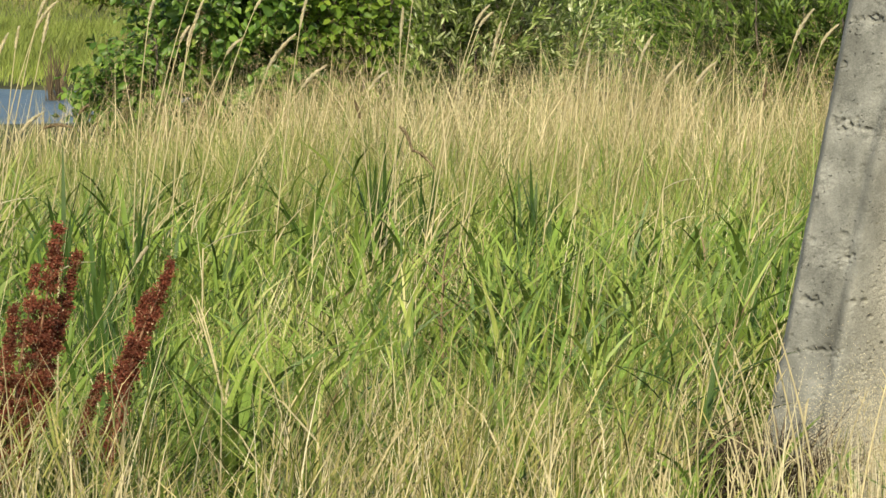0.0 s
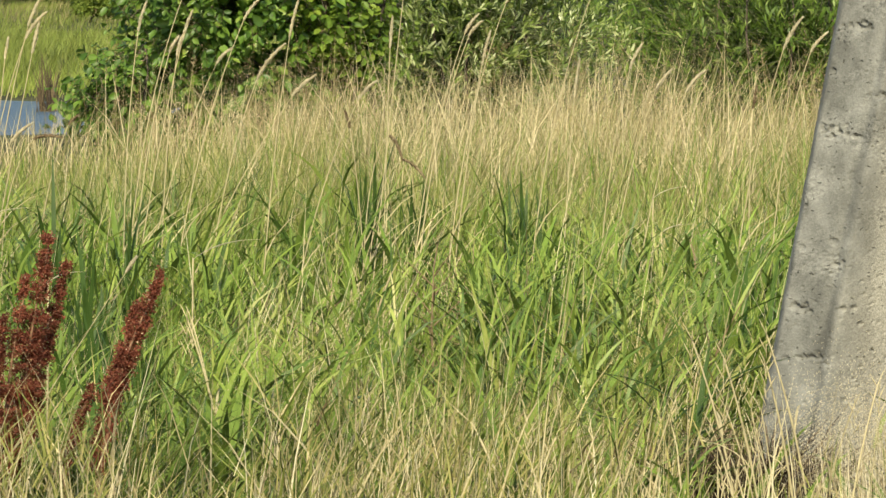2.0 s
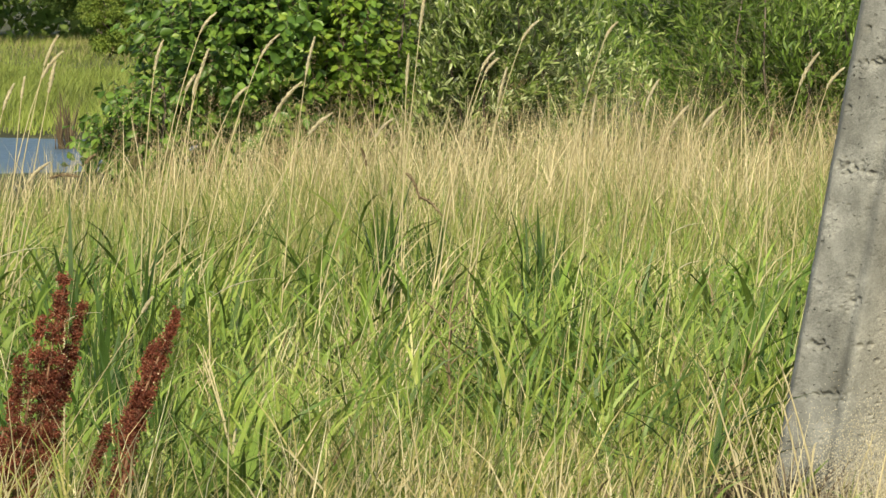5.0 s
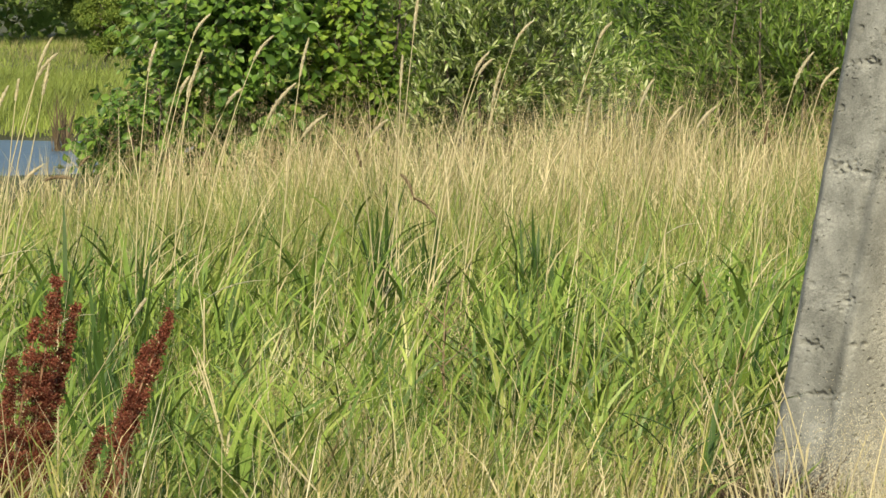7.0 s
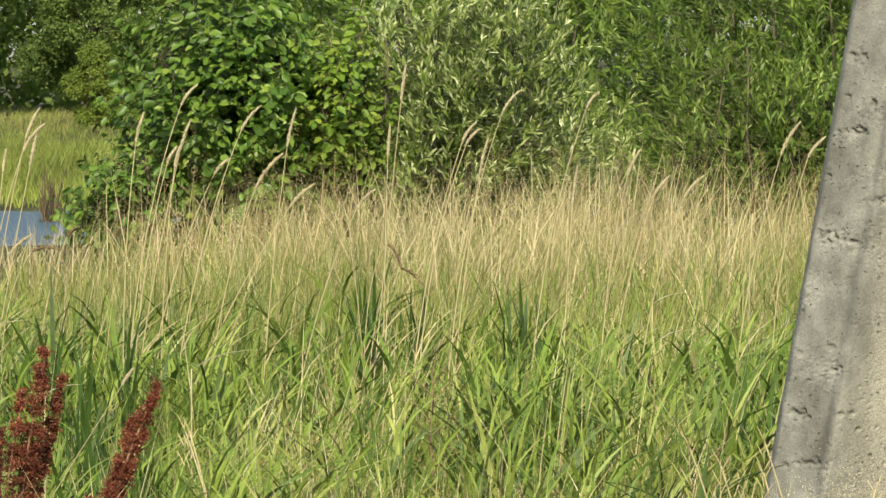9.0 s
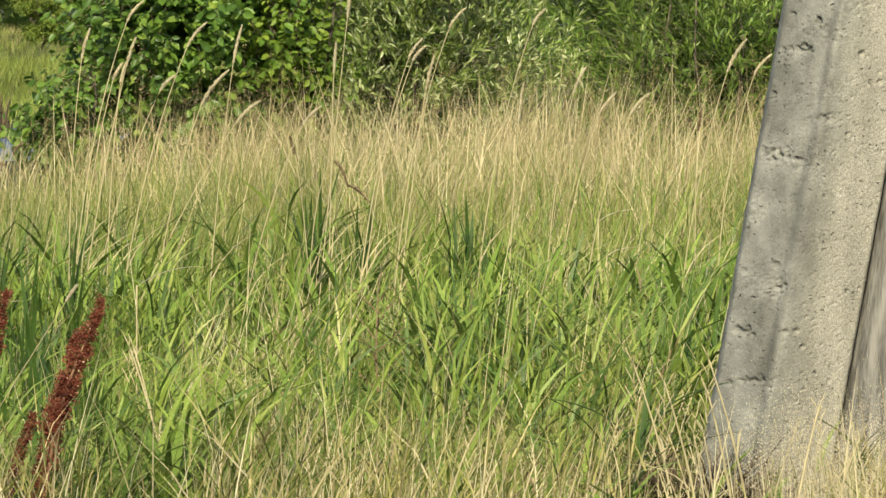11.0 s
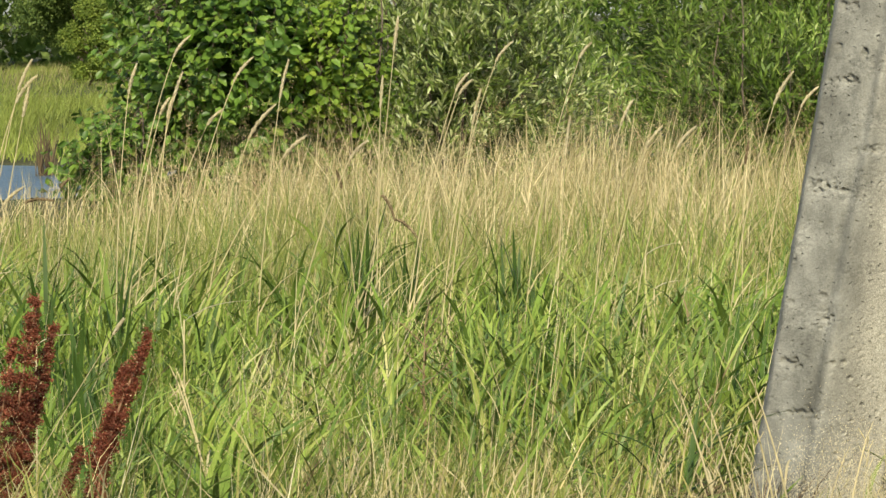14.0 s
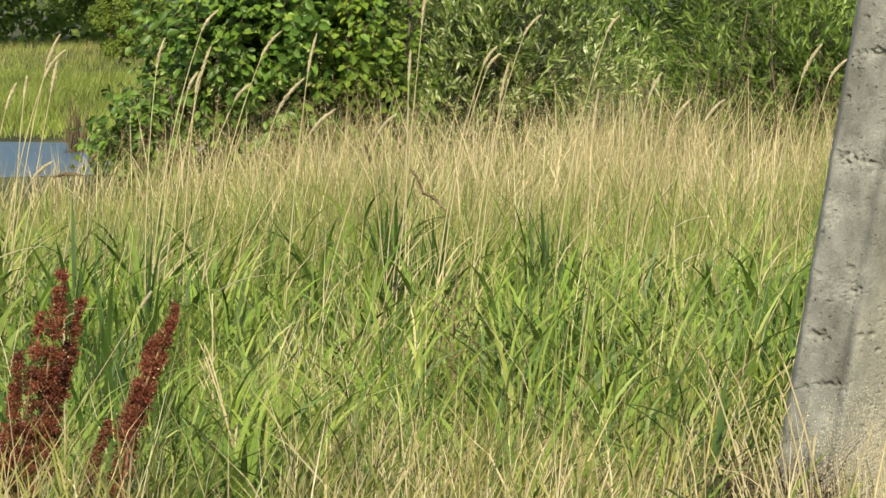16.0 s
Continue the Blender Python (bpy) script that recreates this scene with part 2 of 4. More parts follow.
def water_material():
    m = bpy.data.materials.new("pond_water")
    m.use_nodes = True
    nt = m.node_tree
    N, L = nt.nodes.new, nt.links.new
    p = nt.nodes["Principled BSDF"]
    p.inputs["Base Color"].default_value = (0.06, 0.09, 0.11, 1)
    p.inputs["Roughness"].default_value = 0.38
    tc = N("ShaderNodeTexCoord")
    n = N("ShaderNodeTexNoise")
    n.inputs["Scale"].default_value, n.inputs["Detail"].default_value = 5.0, 3
    L(tc.outputs["Object"], n.inputs["Vector"])
    b = N("ShaderNodeBump")
    b.inputs["Strength"].default_value, b.inputs["Distance"].default_value = 0.9, 0.12
    L(n.outputs[0], b.inputs["Height"])
    L(b.outputs[0], p.inputs["Normal"])
    return m


GREEN = plant("green_grass", [(0, (0.040, 0.074, 0.014)), (0.3, (0.112, 0.172, 0.027)), (0.65, (0.192, 0.258, 0.042)), (0.95, (0.28, 0.31, 0.077)), (1, (0.40, 0.37, 0.16))], 0.5, 0.13)
FARGRASS = plant("far_bank_blade", [(0, (0.13, 0.165, 0.028)), (0.5, (0.18, 0.228, 0.04)), (1, (0.25, 0.275, 0.062))], 0.6, 0.25, 0.45, 0.3)
FARSTRAW = plant("far_bank_straw", [(0, (0.21, 0.20, 0.07)), (0.5, (0.28, 0.25, 0.10)), (1, (0.38, 0.32, 0.15))], 0.6, 0.25, 0.3, 0.2)
OLIVE = plant("olive_blade", [(0, (0.10, 0.13, 0.024)), (0.45, (0.215, 0.228, 0.055)), (0.8, (0.37, 0.33, 0.13)), (1, (0.56, 0.47, 0.27))], 0.6, 0.25, 0.25, 0.8)
THATCH = plant("thatch_blade", [(0, (0.07, 0.08, 0.02)), (0.35, (0.15, 0.175, 0.034)), (0.65, (0.28, 0.26, 0.075)), (0.88, (0.42, 0.345, 0.15)), (1, (0.54, 0.46, 0.27))], 0.65, 0.2, 0.3, 2.2)
RUSSET = plant("russet_grass_top", [(0, (0.16, 0.10, 0.045)), (0.5, (0.30, 0.21, 0.10)), (1, (0.46, 0.36, 0.20))], 0.65, 0.25, 0.2)
HAZE = plant("pale_panicle", [(0, (0.50, 0.42, 0.27)), (1, (0.76, 0.67, 0.47))], 0.7, 0.3, 0.15)
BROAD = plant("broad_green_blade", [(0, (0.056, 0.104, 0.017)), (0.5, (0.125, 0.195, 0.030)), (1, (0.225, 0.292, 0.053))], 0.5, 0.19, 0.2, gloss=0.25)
# herb green kept dark to put leaf shade in the hollow into colour
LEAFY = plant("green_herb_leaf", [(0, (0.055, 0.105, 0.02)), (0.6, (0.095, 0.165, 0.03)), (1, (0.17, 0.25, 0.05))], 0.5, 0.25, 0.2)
# sedge green, deepened to carry the shade behind the docks in colour
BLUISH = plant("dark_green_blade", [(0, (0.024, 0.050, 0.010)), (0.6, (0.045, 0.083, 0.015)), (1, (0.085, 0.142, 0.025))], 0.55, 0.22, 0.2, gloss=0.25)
STRAW = plant("straw", [(0, (0.27, 0.215, 0.105)), (0.4, (0.45, 0.375, 0.205)), (0.8, (0.61, 0.52, 0.31)), (1, (0.74, 0.66, 0.44))], 0.6, 0.25, 0.18)
TAN = plant("dry_grass", [(0, (0.18, 0.155, 0.06)), (0.35, (0.36, 0.30, 0.142)), (0.7, (0.54, 0.445, 0.245)), (1, (0.74, 0.62, 0.38))], 0.6, 0.27, 0.25, 0.9)
HEADS = plant("pale_seed_head", [(0, (0.50, 0.43, 0.26)), (1, (0.78, 0.70, 0.49))], 0.7, 0.4, 0.1)
BROWN = plant("brown_dead_leaf", [(0, (0.10, 0.065, 0.035)), (0.6, (0.21, 0.15, 0.08)), (1, (0.36, 0.28, 0.16))], 0.7, 0.2, 0.2)
STALKBROWN = plant("brown_rush", [(0, (0.05, 0.035, 0.02)), (0.6, (0.10, 0.068, 0.036)), (1, (0.19, 0.14, 0.07))], 0.7, 0.15, 0.2)
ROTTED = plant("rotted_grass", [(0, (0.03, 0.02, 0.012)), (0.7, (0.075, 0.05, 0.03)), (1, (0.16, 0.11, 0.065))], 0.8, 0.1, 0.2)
DOCK = plant("dock_seed", [(0, (0.155, 0.045, 0.026)), (0.5, (0.24, 0.072, 0.040)), (0.92, (0.31, 0.10, 0.056)), (0.98, (0.45, 0.26, 0.14)), (1, (0.62, 0.46, 0.29))], 0.7, 0.45, 0.3, 22.0)
ALDER_STOPS = [(0, (0.053, 0.11, 0.017)), (0.5, (0.114, 0.207, 0.028)), (0.85, (0.168, 0.27, 0.038)), (1, (0.255, 0.34, 0.055))]
ALDER = plant("alder_leaf", ALDER_STOPS, 0.45, 0.36, 0.2, 1.2, gloss=0.45)
ALDER_ONE = plant("alder_leaf_single", ALDER_STOPS, 0.45, 0.36, 0.2, 1.2, gloss=0.45, per_object=True)
WILLOW_STOPS = [(0, (0.095, 0.155, 0.028)), (0.42, (0.185, 0.26, 0.045)), (0.7, (0.30, 0.36, 0.10)), (0.96, (0.60, 0.64, 0.33))]
WILLOW = plant("silver_willow_leaf", WILLOW_STOPS, 0.38, 0.38, 0.2, 1.0, gloss=0.5)
WILLOW_ONE = plant("silver_willow_leaf_single", WILLOW_STOPS, 0.38, 0.38, 0.2, 1.0, gloss=0.5, per_object=True)
OSIER = plant("osier_leaf", [(0, (0.074, 0.132, 0.019)), (0.5, (0.128, 0.208, 0.029)), (0.86, (0.195, 0.285, 0.044)), (1, (0.34, 0.41, 0.12))], 0.45, 0.42, 0.25, 1.0, gloss=0.35)
FARLEAF = plant("far_tree_leaf", [(0, (0.09, 0.15, 0.032)), (0.5, (0.145, 0.22, 0.046)), (1, (0.225, 0.30, 0.07))], 0.7, 0.48, 0.3, 0.25)
YELLOWLEAF = plant("yellow_green_tree_leaf", [(0, (0.10, 0.155, 0.024)), (0.5, (0.165, 0.225, 0.035)), (1, (0.26, 0.31, 0.06))], 0.6, 0.5, 0.3, 0.25)
YOUNG_ALDER = plant("young_alder_leaf", [(0, (0.10, 0.17, 0.02)), (0.5, (0.165, 0.26, 0.03)), (1, (0.27, 0.35, 0.05))], 0.5, 0.42, 0.2, 1.2, gloss=0.35)
SHOOT = solid("green_brown_shoot", (0.06, 0.075, 0.03), (0.13, 0.14, 0.06), 14, 0.8, 0.3, 60)
BARK = solid("bark", (0.06, 0.045, 0.03), (0.16, 0.13, 0.1), 14, 0.9, 0.6, 60)
STEM = solid("brown_stem", (0.14, 0.07, 0.04), (0.3, 0.17, 0.1), 30, 0.8, 0.3, 90)
SOIL = solid("meadow_soil", (0.035, 0.036, 0.014), (0.10, 0.10, 0.04), 1.4, 0.95, 0.8, 18, 0.03)
WOOD = solid("grey_weathered_wood", (0.09, 0.085, 0.075), (0.27, 0.255, 0.225), 9, 0.85, 0.9, 40, 0.004, (6, 6, 0.35))
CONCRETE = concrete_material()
WATER = water_material()


# ---------------------------------------------------------------- mesh helpers
def mesh_from(name, verts, tris, mats, smooth=False):
    me = bpy.data.meshes.new(name)
    verts = np.asarray(verts, dtype=np.float32).reshape(-1, 3)
    tris = np.asarray(tris, dtype=np.int32).reshape(-1, 3)
    me.vertices.add(len(verts))
    me.vertices.foreach_set("co", verts.ravel())
    me.loops.add(tris.size)
    me.loops.foreach_set("vertex_index", tris.ravel())
    me.polygons.add(len(tris))
    me.polygons.foreach_set("loop_start", np.arange(0, tris.size, 3, dtype=np.int32))
    if smooth:
        me.polygons.foreach_set("use_smooth", np.ones(len(tris), dtype=bool))
    me.update(calc_edges=True)
    me.validate()
    me.materials.append(mats)
    return me


def piece(name, me, parent, label=""):
    ob = new(name, me)
    ob.parent = parent
    return tagged(ob, label) if label else ob


def unit(v):
    return v / np.maximum(np.linalg.norm(v, axis=-1, keepdims=True), 1e-9)


def blades(root, height, width, lean, bend, heading, facing, segs=3, taper=1.3, droop=0.5):
    """Verts and triangles of many narrow blades. heading: way in which each leans; facing: way its flat side looks."""
    n = len(root)
    h = np.stack([np.cos(heading), np.sin(heading), np.zeros(n)], 1)
    side = np.stack([-np.sin(facing), np.cos(facing), np.zeros(n)], 1)
    rows = []
    for s in range(segs + 1):
        f = s / segs
        out = (lean * f + bend * f ** 2.2)[:, None]
        up = (f - droop * bend * f ** 2.6)[:, None]
        c = root + height[:, None] * (h * out + np.array([0, 0, 1.0]) * up)
        if s < segs:
            w = (width * (1 - f ** taper * 0.85) * 0.5)[:, None] * side
            rows += [c - w, c + w]
        else:
            rows.append(c)
    k = 2 * segs + 1
    v = np.stack(rows, 1).reshape(-1, 3)
    t = []
    for s in range(segs - 1):
        a = 2 * s
        t += [(a, a + 1, a + 3), (a, a + 3, a + 2)]
    t.append((2 * segs - 2, 2 * segs - 1, 2 * segs))
    t = (np.array(t)[None] + (np.arange(n) * k)[:, None, None]).reshape(-1, 3)
    return v, t


def tube(points, radii, sides=5):
    """Verts and triangles of a tapered tube along points."""
    p = np.asarray(points, float)
    n = len(p)
    r = np.broadcast_to(np.asarray(radii, float), (n,))
    d = unit(np.gradient(p, axis=0))
    ref = np.where(np.abs(d[:, 2:3]) > 0.9, np.array([[1.0, 0, 0]]), np.array([[0, 0, 1.0]]))
    a = unit(np.cross(d, ref))
    b = np.cross(d, a)
    ang = np.arange(sides) * 2 * np.pi / sides
    v = p[:, None] + r[:, None, None] * (np.cos(ang)[None, :, None] * a[:, None] + np.sin(ang)[None, :, None] * b[:, None])
    t = []
    for i in range(n - 1):
        for j in range(sides):
            q, w = i * sides + j, i * sides + (j + 1) % sides
            t += [(q, w, w + sides), (q, w + sides, q + sides)]
    for j in range(1, sides - 1):
        t.append(((n - 1) * sides, (n - 1) * sides + j, (n - 1) * sides + j + 1))
    return v.reshape(-1, 3), np.array(t)


def joined(parts):
    vs, ts, o = [], [], 0
    for v, t in parts:
        vs.append(np.asarray(v).reshape(-1, 3))
        ts.append(np.asarray(t) + o)
        o += len(vs[-1])
    return np.concatenate(vs), np.concatenate(ts)


def scatter(shape, place, along, normal, size):
    """Copies of a small leaf shape (verts, tris) at places; its x runs along, its z is the normal."""
    v0, t0 = shape
    a = unit(along)
    b = unit(np.cross(normal, a))
    c = np.cross(a, b)
    v = place[:, None] + size[:, None, None] * (v0[None, :, 0:1] * a[:, None] + v0[None, :, 1:2] * b[:, None] + v0[None, :, 2:3] * c[:, None])
    t = t0[None] + (np.arange(len(place)) * len(v0))[:, None, None]
    return v.reshape(-1, 3), t.reshape(-1, 3)


def field(x, y, s, k=0):
    """Smooth noise, about -1 to 1, over the plan."""
    out = 0
    r = np.random.default_rng(100 + k)
    for i in range(7):
        a, ph = r.uniform(0, 2 * np.pi, 2)
        q = s * r.uniform(0.6, 1.9)
        out = out + np.sin((x * np.cos(a) + y * np.sin(a)) * q + ph)
    return out / 3.2


def ground_height(x, y):
    x, y = np.asarray(x, float), np.asarray(y, float)
    e = np.sqrt(((x - POND_X) / 8.6) ** 2 + ((y - 58.0) / 13.8) ** 2)
    dip = -0.95 * np.clip(1.15 - e, 0, 1) ** 1.3
    return dip + 0.03 * field(x, y, 0.9, 3) * np.clip(1 - np.abs(y - 20) / 60, 0.2, 1)


# ---------------------------------------------------------------- ground and water
def make_ground():
    ax = np.sign(np.linspace(-1, 1, 141)) * (np.abs(np.linspace(-1, 1, 141)) ** 4.2) * 1500
    ay = 45 + np.sign(np.linspace(-1, 1, 141)) * (np.abs(np.linspace(-1, 1, 141)) ** 4.2) * 1600
    ax = np.sort(np.concatenate([ax, np.arange(-24, 6, 0.9)]))
    ay = np.sort(np.concatenate([ay, np.arange(8, 80, 0.9)]))
    X, Y = np.meshgrid(ax, ay)
    Z = ground_height(X, Y)
    nx, ny = len(ax), len(ay)
    i = (np.arange(ny - 1)[:, None] * nx + np.arange(nx - 1)[None]).ravel()
    t = np.concatenate([np.stack([i, i + 1, i + nx + 1], 1), np.stack([i, i + nx + 1, i + nx], 1)])
    me = mesh_from("ground", np.stack([X, Y, Z], -1), t, SOIL, True)
    tagged(new("ground", me), "uneven damp meadow soil under long grass", "ground", kind="structure")
    a = np.linspace(0, 2 * np.pi, 65)[:-1]
    v = np.concatenate([[[POND_X, 58.0, -0.33]], np.stack([POND_X + 9 * np.cos(a), 58.0 + 14 * np.sin(a), np.full(64, -0.33)], 1)])
    j = np.arange(64)
    me = mesh_from("water", v, np.stack([np.zeros(64, int), 1 + j, 1 + (j + 1) % 64], 1), WATER)
    tagged(new("water", me), "small blue pond behind the meadow", "pond", kind="structure")


make_ground()


# ---------------------------------------------------------------- grass
def roots(n, x0, x1, y0, y1, clump=0.0, per=9):
    if clump:
        k = max(n // per, 1)
        cx, cy = rng.uniform(x0, x1, k), rng.uniform(y0, y1, k)
        i = rng.integers(0, k, n)
        x, y = cx[i] + rng.normal(0, clump, n), cy[i] + rng.normal(0, clump, n)
    else:
        x, y = rng.uniform(x0, x1, n), rng.uniform(y0, y1, n)
    return x, y


def clear_of_pole(x, y):
    pole = (x > 0.58) & (x < 1.25) & (y > 13.28) & (y < 13.95)
    tuft = (x > 0.48) & (x < 0.90) & (y > 11.3) & (y < 13.3) & (rng.random(len(x)) < 0.92)
    herb = (x > -0.58) & (x < -0.36) & (y > 11.2) & (y < 12.9) & (rng.random(len(x)) < 0.7)
    weed = (np.abs(x + 0.02) < 0.075) & (y > 13.8) & (y < 19.0) & (rng.random(len(x)) < 0.8)
    hollow = (((x - 0.2) / 0.24) ** 2 + ((y - 15.6) / 1.5) ** 2 < 1) & (rng.random(len(x)) < 0.3)
    return ~(pole | tuft | weed | herb | hollow)


def sward(name, n, box, h, w, mat, label, lean=(0.05, 0.3), bend=(0.0, 0.5), clump=0.05, keep=None, tall=None, segs=3, per=9, lift=None, category="grass"):
    x, y = roots(n, *box, clump, per)
    ok = clear_of_pole(x, y)
    if keep is not None:
        ok &= rng.random(n) < keep(x, y)
    x, y = x[ok], y[ok]
    m = len(x)
    hh = rng.uniform(*h, m) * (1 + 0.16 * field(x, y, 1.6, 1))
    if tall is not None:
        hh = hh * tall(x, y)
    heading = rng.normal(0.2, 0.9, m)
    loose = rng.random(m) < 0.7
    heading = np.where(loose, rng.uniform(0, 2 * np.pi, m), heading)
    facing = rng.normal(-np.pi / 2, 1.0, m)
    z = ground_height(x, y) - 0.01 if lift is None else ground_height(x, y) + rng.uniform(*lift, m) * (1 + 0.16 * field(x, y, 1.6, 1))
    v, t = blades(np.stack([x, y, z], 1), hh, rng.uniform(*w, m), rng.uniform(*lean, m), rng.uniform(*bend, m), heading, facing, segs)
    return tagged(new(name, mesh_from(name, v, t, mat)), label, category, kind="stuff")


def ramp01(v, a, b):
    return np.clip((v - a) / (b - a), 0, 1)


def left_drop(x, y):
    """The meadow gets shorter towards the pond."""
    return 1.06 - 0.42 * ramp01(-x, 0.6, 2.2)


def tufted(x, y):
    """Clumps with bare gaps between them."""
    return np.clip(0.43 + 0.85 * field(x, y * 0.6, 4.2, 12) + 0.4 * field(x, y * 0.6, 11.0, 13), 0.03, 1)


def lush(x, y):
    """Where the broad fresh leaves gather."""
    return np.clip(0.40 + 0.95 * field(x, y * 0.5, 3.1, 14) + 0.3 * field(x, y, 9.0, 16), 0.02, 1)


def dying(x, y):
    """Where old thatch shows; more of it nearer and towards the pole."""
    return np.clip(0.42 + 0.75 * field(x, y * 0.6, 3.4, 15) + 0.22 * x + 0.12 * (13.0 - y), 0.03, 1)


def bank(x, y):
    return np.where(((x - POND_X) / 8.6) ** 2 + ((y - 58.0) / 13.8) ** 2 > 0.60, 1.0, 0.0)


sward("green_meadow_grass", 19000, (-2.4, 2.6, 13.6, 21.5), (0.34, 0.58), (0.008, 0.018), GREEN, "dense fresh green long meadow grass", (0.0, 0.24), (0.0, 0.42), 0.05, keep=tufted, segs=4, per=12)
sward("grass_leaves", 18000, (-2.4, 2.6, 13.2, 21.5), (0.10, 0.22), (0.006, 0.014), GREEN, "short arching leaves on green grass culms", (0.1, 0.75), (0.1, 0.9), 0.06, keep=tufted, segs=4, per=10, lift=(0.08, 0.40))
sward("drooping_leaves", 7500, (-2.4, 2.6, 13.0, 20.5), (0.12, 0.26), (0.012, 0.025), BROAD, "broad drooping green leaves among the grass", (0.05, 0.6), (0.2, 1.2), 0.05, keep=lush, segs=5, per=9, lift=(0.10, 0.36))
sward("withered_leaves", 7000, (-2.4, 2.6, 12.4, 18.5), (0.07, 0.18), (0.003, 0.009), BROWN, "withered beige leaf scraps in the sward", (0.1, 1.4), (0.1, 0.9), 0.06, keep=dying, segs=3, per=7, lift=(0.06, 0.34))
sward("broad_grass_blades", 8500, (-2.4, 2.6, 13.4, 20.5), (0.30, 0.55), (0.013, 0.026), BROAD, "broad bright green arching grass blades", (0.0, 0.28), (0.0, 0.4), 0.05, keep=lush, segs=5, per=8)
sward("fine_green_grass", 8000, (-2.4, 2.6, 12.6, 22.5), (0.28, 0.52), (0.004, 0.008), GREEN, "fine green grass between broader blades", (0.02, 0.4), (0.05, 0.7), 0.07)
sward("low_meadow_grass", 15000, (-1.8, 1.8, 9.8, 14.2), (0.22, 0.42), (0.006, 0.016), GREEN, "shorter green grass between dry stalks", (0.05, 0.5), (0.1, 0.7), 0.05, keep=lambda x, y: np.clip(1.15 - dying(x, y), 0.1, 1))
sward("dock_side_grass", 1300, (-1.05, -0.50, 12.4, 13.3), (0.26, 0.44), (0.005, 0.012), GREEN, "yellow-green grass round the docks", (0.0, 0.3), (0.0, 0.5), 0.05)
sward("low_broad_leaves", 8000, (-1.5, 1.4, 12.0, 14.4), (0.13, 0.26), (0.010, 0.020), BROAD, "broad green leaves low in the tangle", (0.05, 0.7), (0.1, 0.9), 0.05, keep=lambda x, y: lush(x, y) * np.clip(1.25 - dying(x, y), 0.12, 1), segs=5, per=9, lift=(0.06, 0.26))
sward("grass_thatch", 17000, (-1.5, 1.4, 11.0, 15.4), (0.05, 0.17), (0.002, 0.0055), THATCH, "tangled beige and olive old grass", (0.0, 0.9), (0.0, 0.45), 0.07, keep=dying, segs=2, per=14, lift=(0.08, 0.36))
sward("olive_meadow_grass", 36000, (-3.0, 3.6, 19.5, 30.0), (0.38, 0.60), (0.004, 0.0085), OLIVE, "fine olive grass between the green and the dry meadow", (0.0, 0.24), (0.0, 0.4), 0.06, keep=lambda x, y: np.clip(0.75 + 0.4 * field(x, y * 0.5, 2.6, 17), 0.25, 1), tall=left_drop)
sward("dry_meadow_grass", 34000, (-3.2, 3.8, 21.0, 33.5), (0.48, 0.84), (0.004, 0.0085), TAN, "tall sun-bleached dry meadow grass", (0.0, 0.32), (0.0, 0.45), 0.05, keep=lambda x, y: ramp01(y + 3.0 * field(x, y * 0.4, 1.5, 5) - 2.5 * ramp01(-x, 0.0, 0.9), 21.5, 29.0) * (0.3 + 0.7 * tufted(x, y)) * (1 - 0.25 * ramp01(-x, 0.5, 1.2)), tall=left_drop)
sward("green_undergrowth", 26000, (-3.2, 3.8, 20.0, 34.0), (0.36, 0.66), (0.005, 0.011), GREEN, "green grass growing under the dry stalks", (0.0, 0.3), (0.0, 0.45), 0.07, keep=lambda x, y: np.clip(0.7 + 0.5 * field(x, y * 0.5, 2.0, 18), 0.15, 1) * (1 - 0.6 * ramp01(y, 25, 30)), tall=left_drop)
sward("dry_stalks", 3000, (-1.5, 1.5, 10.6, 13.8), (0.34, 0.62), (0.0034, 0.006), STRAW, "thin pale dry grass stalks, bent and crossed", (0.0, 0.30), (0.0, 0.08), 0.09, keep=lambda x, y: 0.22 + 0.78 * ramp01(field(x, y, 1.5, 9) + 0.6 * x, -0.5, 1.0), segs=3)
sward("pole_foot_grass", 1200, (0.86, 1.7, 11.9, 13.2), (0.24, 0.50), (0.003, 0.006), STRAW, "dense bleached grass at the foot of the pole", (0.0, 0.45), (0.0, 0.3), 0.05)
sward("straw_stems", 1600, (-2.4, 2.6, 14.0, 22.0), (0.40, 0.70), (0.003, 0.0048), STRAW, "scattered thin straw stems among green grass", (0.02, 0.4), (0.0, 0.3), 0.1)
sward("matted_dead_grass", 8000, (-1.5, 1.4, 10.6, 14.6), (0.10, 0.24), (0.0022, 0.0045), STRAW, "matted dead grass low among the green", (0.0, 0.6), (0.0, 0.25), 0.06, keep=lambda x, y: 0.8 * dying(x, y), segs=2, lift=(0.02, 0.27))
sward("verge_grass", 5000, (-3.5, 3.5, -3.0, 9.0), (0.08, 0.2), (0.008, 0.016), GREEN, "short green grass on the verge", (0.05, 0.5), (0.1, 0.7), 0.06)
sward("outer_meadow_grass", 24000, (-16, 16, 9.0, 48.0), (0.35, 0.6), (0.008, 0.016), GREEN, "long grass of the wider meadow", (0.05, 0.4), (0.05, 0.5), 0.12, keep=lambda x, y: np.where((np.abs(x) > 2.5 + 0.06 * (y - 9)) & (((x - POND_X) / 8.6) ** 2 + ((y - 58.0) / 13.8) ** 2 > 1.1), 1.0, 0.0), tall=lambda x, y: np.where(x < -1.5, 0.65 * (1 - 0.85 * ramp01(y, 26, 44)), 1.0), segs=2)
